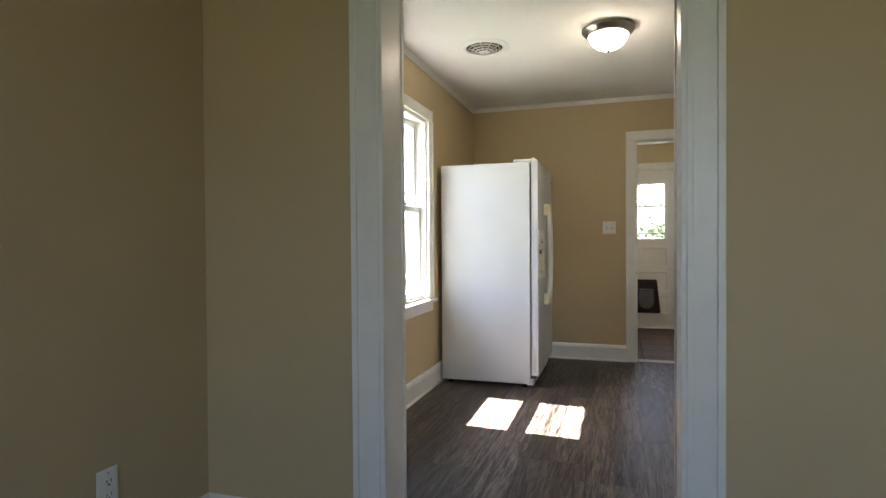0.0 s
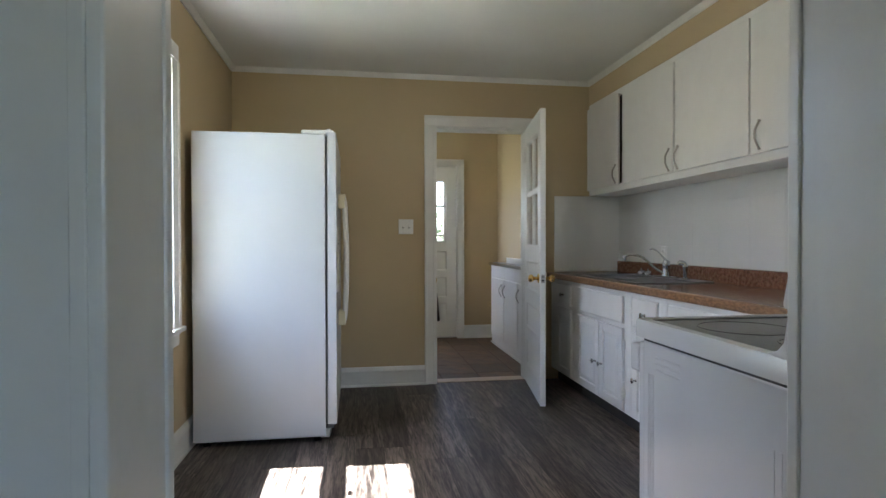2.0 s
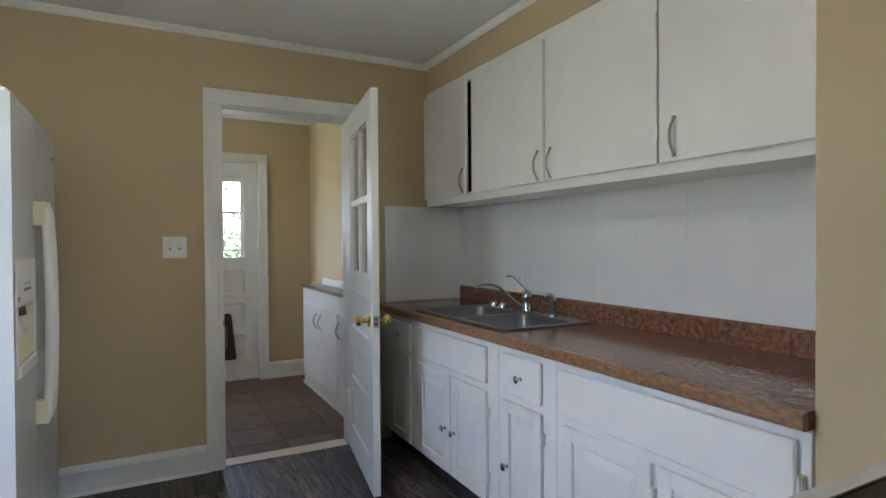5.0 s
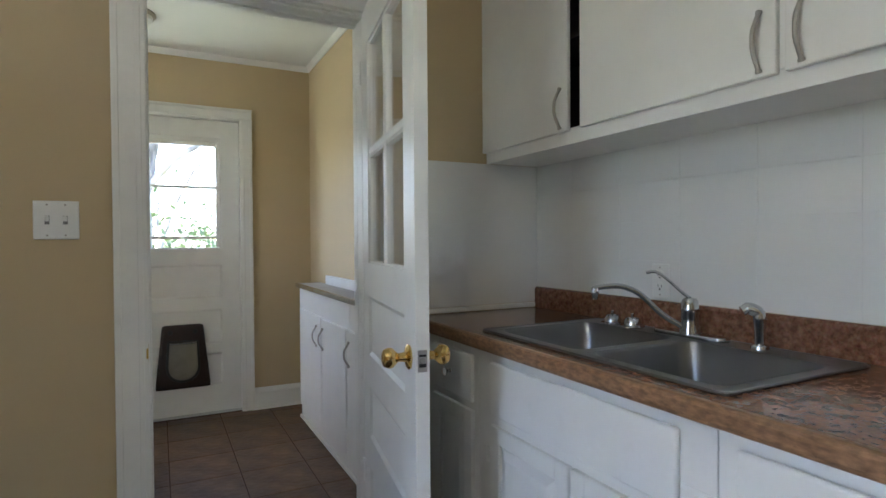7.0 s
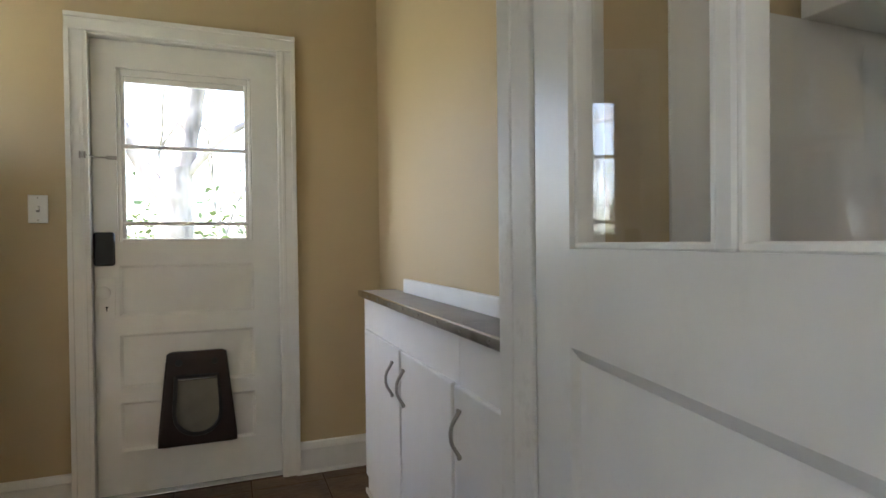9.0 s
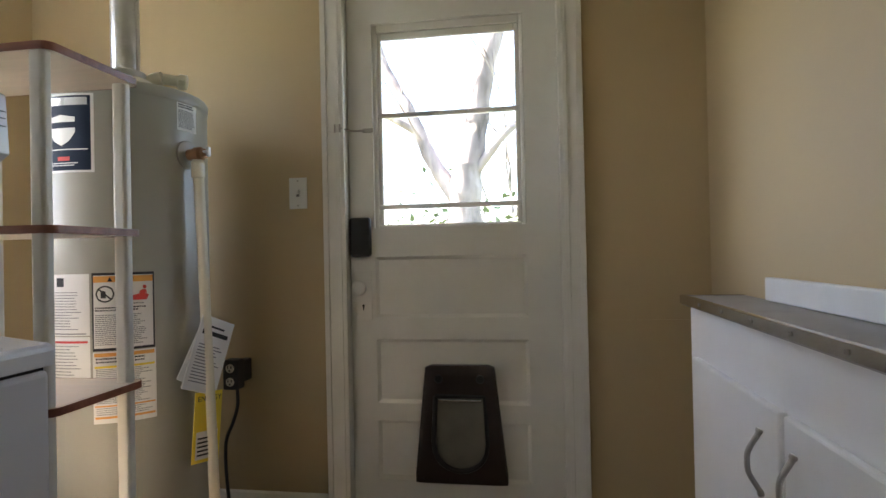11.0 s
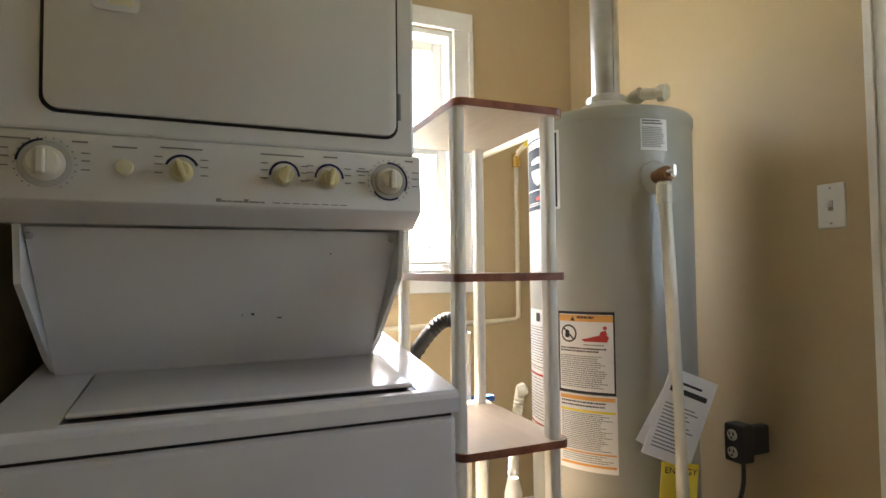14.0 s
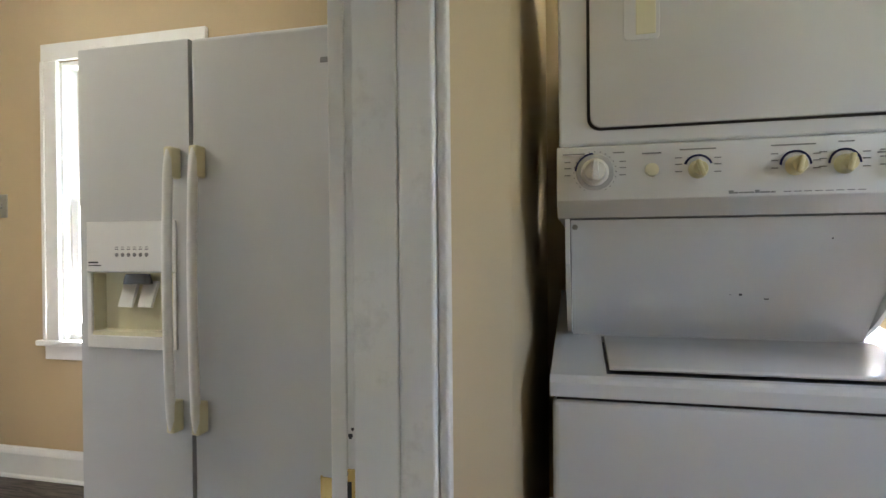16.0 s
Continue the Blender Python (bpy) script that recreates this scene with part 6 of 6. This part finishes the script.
part("pipe_union", turned(add(cyl((0.0, 0, 0), 0.017, 0.06, "x", 14, 0.003), cyl((0.045, 0, 0), 0.025, 0.028, "x", 8, 0.004)), Matrix.Translation((0.082, 0.064, 1.608)) @ Matrix.Rotation(radians(26), 4, "Z") @ Matrix.Rotation(radians(7), 4, "Y")), PIPE, wh, "", True)
part("water_pipe", tube([(-0.10, -0.02, 1.53), (-0.11, -0.02, 1.575), (-0.16, -0.04, 1.58), (-0.30, -0.05, 1.58), (-0.72, -0.05, 1.58)], 0.013, 10), PIPE, wh, "cream plastic water pipe", True)

# papers hanging behind the drain pipe
mn = thing("hanging_booklet", pose(-0.436, 6.994, 0.738, 0, 22, 74), "white instruction booklet hanging from the water heater", "booklet")
part("sheet", boxes([(-0.065, 0.065, -0.002, 0.002, -0.11, 0.11)], 0.001), PAPER, mn)
part("sheet", turned(boxes([(-0.06, 0.06, -0.002, 0.0, -0.10, 0.09)], 0.0006), Matrix.Rotation(radians(9), 4, "Y") @ Matrix.Translation((-0.012, 0.004, 0))), PAPER, mn)
rng = random.Random(5)
part("print", boxes([(-0.05, 0.045 - 0.03 * rng.random(), -0.0028, -0.0021, -0.085 + 0.009 * k, -0.082 + 0.009 * k) for k in range(13)]), GREYINK, mn)
part("print", boxes([(-0.05, 0.05, -0.0028, -0.0021, 0.055, 0.068), (-0.03, 0.03, -0.0028, -0.0021, 0.078, 0.084)]), INK, mn)
eg = thing("energy_tag", pose(-0.440, 6.985, 0.535, 0, 5, 66), "yellow energy label tag hanging on the water heater", "tag")
part("card", boxes([(-0.045, 0.045, -0.001, 0.001, -0.11, 0.095)]), YELLOW, eg)
part("card_panel", boxes([(-0.035, 0.035, -0.0016, -0.0011, -0.10, -0.02)]), PAPER, eg)
part("print", boxes([(-0.03, 0.02, -0.0022, -0.0017, -0.09 + 0.012 * k, -0.085 + 0.012 * k) for k in range(5)]), INK, eg)
text("lettering", "ENERGY", 0.021, Matrix.Translation((0.002, -0.0018, 0.075)) @ Matrix.Rotation(math.pi / 2, 4, "X"), INK, eg)

# outlet box with its cord
ob_ = thing("outlet_box", pose(-0.540, 7.335, 0.610), "dark grey surface outlet box with a hanging cord", "outlet")
part("box", boxes([(-0.029, 0.029, -0.045, 0.006, -0.053, 0.053)], 0.006, 2), GREYPL, ob_)
part("mounting_arm", boxes([(-0.015, 0.015, 0.007, YE - 7.335, -0.040, 0.040)], 0.004), GREYPL, ob_)
for z in (-0.024, 0.024):
    so = part("socket", cyl((0, -0.049, z), 0.0155, 0.006, "y", 20, 0.001), ALMOND, ob_)
    part("slot", boxes([(-0.008, -0.005, -0.0505, -0.0488, z, z + 0.009), (0.005, 0.008, -0.0505, -0.0488, z, z + 0.009), (-0.003, 0.003, -0.0505, -0.0488, z - 0.01, z - 0.005)]), INK, so)
part("cord", tube(curve_points([(0.012, -0.02, -0.052), (0.018, -0.03, -0.11), (0.0, -0.03, -0.17), (-0.03, -0.03, -0.25), (-0.02, -0.04, -0.40), (0.0, -0.03, -0.58)], 5), 0.006, 8), GREYPL, ob_, "", True)

# hoses and pipes behind the shelf stand
gh = solid("drain_hose", tube(curve_points([(-1.06, 6.42, 0.55), (-1.045, 6.45, 0.72), (-1.01, 6.515, 0.855), (-0.985, 6.575, 0.935), (-0.955, 6.612, 0.955), (-0.938, 6.628, 0.93), (-0.935, 6.632, 0.87)], 10), [0.021 + 0.0035 * (k % 2) for k in range(61)], 14), RUBBER, "black corrugated washer drain hose hooked into a standpipe", "hose", smooth=True)
sdp = solid("standpipe", lathe([(0.030, 0), (0.030, 0.915), (0.026, 0.915), (0.026, 0.02)], pose(-0.935, 6.632, 0), 20), PIPE, "cream plastic laundry standpipe behind the shelf stand", "pipe", smooth=True)
gp = thing("gas_pipe", Matrix(), "thin cream painted supply pipe fixed along the wall", "pipe")
part("riser", tube([(WX + 0.03, 7.115, 0.91), (WX + 0.03, 7.115, 1.57), (WX + 0.05, 7.115, 1.60), (WX + 0.12, 7.11, 1.615)], 0.010, 10), PIPE, gp, "", True)
part("run", tube([(WX + 0.03, 6.05, 0.872), (WX + 0.03, 7.10, 0.897), (WX + 0.03, 7.115, 0.912)], 0.010, 10), PIPE, gp, "", True)
part("stop_valve", add(cyl((WX + 0.03, 7.115, 1.535), 0.018, 0.05, "z", 12, 0.004), boxes([(WX + 0.01, WX + 0.05, 7.105, 7.125, 1.587, 1.595)], 0.002)), BRASS, gp, "small brass stop valve")
part("yellow_connector", tube(curve_points([(WX + 0.12, 7.11, 1.615), (WX + 0.28, 7.08, 1.625), (WX + 0.55, 7.05, 1.60)], 5), 0.011, 10), YELLOW, gp, "yellow flexible connector", True)
fx = solid("flexible_pipe", tube(curve_points([(-0.745, 6.700, 0.52), (-0.775, 6.722, 0.60), (-0.798, 6.745, 0.68), (-0.800, 6.755, 0.735), (-0.790, 6.757, 0.765), (-0.775, 6.755, 0.752)], 10), [0.013 + 0.0025 * (k % 2) for k in range(51)], 12), ALMOND, "white ribbed flexible pipe beside the water heater", "pipe", smooth=True)
pc = thing("pipe_coupling", pose(-0.735, 6.695, 0), "white plastic drain coupling with a clamped metal collar", "pipe")
part("pipe", cyl((0, 0, 0), 0.017, 0.36, "z", 14), GALV, pc)
part("collar", cyl((0, 0, 0.36), 0.022, 0.05, "z", 8, 0.004), GALV, pc, "clamped metal collar")
part("sleeve", lathe([(0, 0.41), (0.017, 0.41), (0.026, 0.45), (0.024, 0.50), (0.014, 0.54), (0, 0.54)], None, 16), WHITEPL, pc, "", True)
fv = thing("pipe_valve", pose(-0.86, 6.668, 0.0), "grey supply pipe with a blue valve handle", "valve")
part("body", lathe([(0, 0), (0.014, 0), (0.014, 0.62), (0.022, 0.63), (0.022, 0.68), (0.012, 0.70), (0.012, 0.72), (0, 0.72)], None, 16), GALV, fv, "", True)
part("blue_handle", boxes([(-0.012, 0.012, -0.035, 0.035, 0.72, 0.738)], 0.005, 2), plain("blue_plastic", (0.02, 0.10, 0.35), 0.4), fv, "blue lever handle")

ul = thing("utility_light", pose(0.0, 6.87, H), "plain flush ceiling light, switched off", "ceiling light")
part("pan", lathe([(0, 0), (0.13, 0), (0.132, -0.008), (0.12, -0.02), (0, -0.02)], None, 32), NICKEL, ul, "", True)
part("shade", lathe([(0.115, -0.02), (0.11, -0.035), (0.08, -0.05), (0.03, -0.058), (0, -0.06)], None, 32), WHITEPL, ul, "white glass bowl", True)

# ---- outdoors ----
gr = solid("ground", boxes([(-300, 300, -300, 300, -0.75, -0.65)]), GRASS, "spring lawn round the house", "ground", kind="structure")
structure("foundation", boxes([(WX - 0.16, HX1 + 0.14, HY0 - 0.14, YE + 0.14, -0.66, -0.02)]), GROUT, "block foundation below the floors", "foundation")
structure("roof", boxes([(WX - 0.22, HX1 + 0.5, HY0 - 0.5, YE + 0.55, H + 0.11, H + 0.2)]), SIDING, "flat roof deck with a short overhang", "roof")


def limb_tree(name, x, y, h, r, seed, label, lean=0.0, main=None):
    """Bare tree: tapered forking limbs, each one mesh part."""
    rng = random.Random(seed)
    t = thing(name, pose(x, y, -0.66), label, "tree", "bare trees behind the house")
    wood_bm, twig_bm = bmesh.new(), bmesh.new()

    def grow(p, d, length, rad, depth):
        pts, q, v = [p], p.copy(), d.copy()
        n = 5
        for k in range(n):
            v = (v + Vector((rng.uniform(-1, 1), rng.uniform(-1, 1), rng.uniform(-0.4, 0.8))) * 0.16).normalized()
            q = q + v * length / n
            pts.append(q.copy())
        tip = rad * 0.55
        add(wood_bm if depth < 3 else twig_bm, tube(pts, [rad + (tip - rad) * k / n for k in range(n + 1)], 8 if depth < 2 else 5))
        if depth < 5 and tip > 0.003:
            for k in range(2 if depth < 1 else 3):
                a = rng.uniform(0, 6.28)
                side = Vector((math.cos(a), math.sin(a), rng.uniform(-0.1, 0.5)))
                start = pts[-1] if k < 2 else pts[rng.randrange(2, n)]
                grow(start, (v * 0.75 + side * 0.62).normalized(), length * rng.uniform(0.55, 0.8), tip * rng.uniform(0.6, 0.95), depth + 1)

    if main:
        for ctrl, r0, r1 in main:
            pts = curve_points(ctrl, 6)
            n = len(pts)
            add(wood_bm, tube(pts, [r0 + (r1 - r0) * k / (n - 1) + 0.012 * math.sin(k * 2.1) * r0 / 0.2 for k in range(n)], 12))
            for k in range(n // 3 if r0 < 0.25 else n, n, 3):
                a = rng.uniform(0, 6.28)
                grow(pts[k], Vector((math.cos(a), math.sin(a), 0.7)).normalized(), h * 0.16, r1 * 0.38, 2)
    else:
        grow(Vector((0, 0, 0)), Vector((lean, 0, 1)).normalized(), h * 0.42, r, 0)
    part("trunk", wood_bm, BARK, t, "", True)
    part("crown", twig_bm, TWIG, t, "fine bare twigs")
    return t


limb_tree("tree", -0.12, 11.0, 7, 0.15, 11, "large forked bare tree with pale bark", main=[
    ([(0, 0, 0), (0.0216, 0, 0.928), (0, 0.0144, 1.86), (0.036, 0, 2.57)], 0.26, 0.145),
    ([(0.02, 0, 2.25), (0.144, 0.036, 3), (0.274, 0, 3.65), (0.54, 0.072, 4.51), (0.648, 0, 6.24)], 0.137, 0.0504),
    ([(0, 0, 2.13), (-0.324, 0.072, 2.64), (-0.54, 0.072, 3.14), (-0.864, 0.144, 3.79), (-1.15, 0.072, 4.94)], 0.0936, 0.0288),
    ([(-0.446, 0.072, 2.93), (-0.792, 0, 3.11), (-1.22, 0.072, 3.21)], 0.0504, 0.0216),
    ([(0.072, 0, 2.42), (0.432, -0.072, 2.85), (0.792, 0, 3.14), (1.15, 0.072, 3.65)], 0.0504, 0.0216)])
rng = random.Random(21)
for k in range(26):
    limb_tree("tree", rng.uniform(-16, 16), rng.uniform(20, 44), rng.uniform(8, 13), rng.uniform(0.10, 0.2), 100 + k, "slim bare woodland tree")
for k in range(9):
    limb_tree("tree", rng.uniform(-45, -22), rng.uniform(-8, 30), rng.uniform(8, 13), rng.uniform(0.10, 0.2), 200 + k, "slim bare woodland tree")
# undergrowth: many small leaves in loose clumps
def shrubs(name, x0, x1, y0, y1, n, seed, label):
    rng = random.Random(seed)
    V, F = [], []
    for _ in range(n):
        cx, cy, s = rng.uniform(x0, x1), rng.uniform(y0, y1), rng.uniform(1.2, 3.0)
        for _ in range(170):
            p = Vector((cx + rng.gauss(0, 0.5) * s, cy + rng.gauss(0, 0.5) * s, -0.65 + abs(rng.gauss(0.45, 0.42)) * s))
            a, b = Vector((rng.uniform(-1, 1), rng.uniform(-1, 1), rng.uniform(-1, 1))).normalized() * 0.13, Vector((rng.uniform(-1, 1), rng.uniform(-1, 1), rng.uniform(-1, 1))).normalized() * 0.09
            i = len(V)
            V += [p - a, p + b, p + a, p - b]
            F.append((i, i + 1, i + 2, i + 3))
    me = bpy.data.meshes.new(name)
    me.from_pydata([tuple(v) for v in V], [], F)
    me.materials.append(LEAF)
    tagged(new(name, me), label, "shrubs", kind="stuff")


shrubs("undergrowth", -16, 18, 19, 32, 180, 31, "low green spring undergrowth at the wood's edge")
shrubs("undergrowth", -36, -18, -6, 26, 110, 32, "low green spring undergrowth beyond the lawn")

# ---- floors, piece by piece ----
kf = structure("floor_kitchen", boxes([(WX, EX, YS0, YN0 + 0.004, -0.02, -0.004)]), UNDER, "dark oak-look vinyl plank floor", "floor")
PWID, PLEN = 0.152, 1.22
rng = random.Random(8)
cache = {}


def slab_mesh(w, l, key, mat, bev=0.0005, z=0.004):
    k = (round(w, 3), round(l, 3), key)
    if k not in cache:
        bm = boxes([(0, w, 0, l, -z, 0)])
        top = [e for e in bm.edges if all(v.co.z > -z / 2 for v in e.verts)]
        bmesh.ops.bevel(bm, geom=top, offset=bev, segments=1, affect="EDGES")
        me = bpy.data.meshes.new(key)
        bm.to_mesh(me)
        bm.free()
        me.materials.append(mat)
        cache[k] = me
    return cache[k]


def lay_planks(floor, x0, x1, y0, y1):
    x = x0
    while x < x1 - 0.01:
        w = min(PWID, x1 - x)
        y = y0 - rng.choice((0.0, 0.2, 0.4, 0.6, 0.8, 1.0))
        while y < y1 - 0.01:
            a, b = max(y, y0), min(y + PLEN, y1)
            if b - a > 0.02:
                p = new("plank", slab_mesh(w - 0.0003, round(b - a, 2) - 0.0003, "plank", PLANK))
                p.location, p.parent = (x, a, 0), floor
            y += PLEN
        x += PWID


lay_planks(kf, WX, EX, YS0 + 0.02, YN0 + 0.006)
hf = structure("floor_hall", boxes([(WX, HX1, HY0, YS0, -0.02, -0.004)]), UNDER, "dark oak-look vinyl plank floor in the hall", "floor")
lay_planks(hf, WX, HX1, HY0, YS0 + 0.018)
uf = structure("floor_utility", boxes([(WX, EX, YN0 + 0.006, YE + 0.03, -0.02, -0.003)]), GROUT, "brown slate-look ceramic tile floor", "floor")
T = 0.325
for i in range(10):
    for j in range(7):
        a, c = max(-1.465 + i * T, WX), max(5.358 + j * T, YN0 + 0.008)
        b, d = min(-1.465 + (i + 1) * T, EX), min(5.358 + (j + 1) * T, YE)
        if b - a > 0.03 and d - c > 0.03:
            p = new("tile", slab_mesh(b - a - 0.006, d - c - 0.006, "tile", TILE, 0.002))
            p.location, p.parent = (a + 0.003, c + 0.003, 0), uf
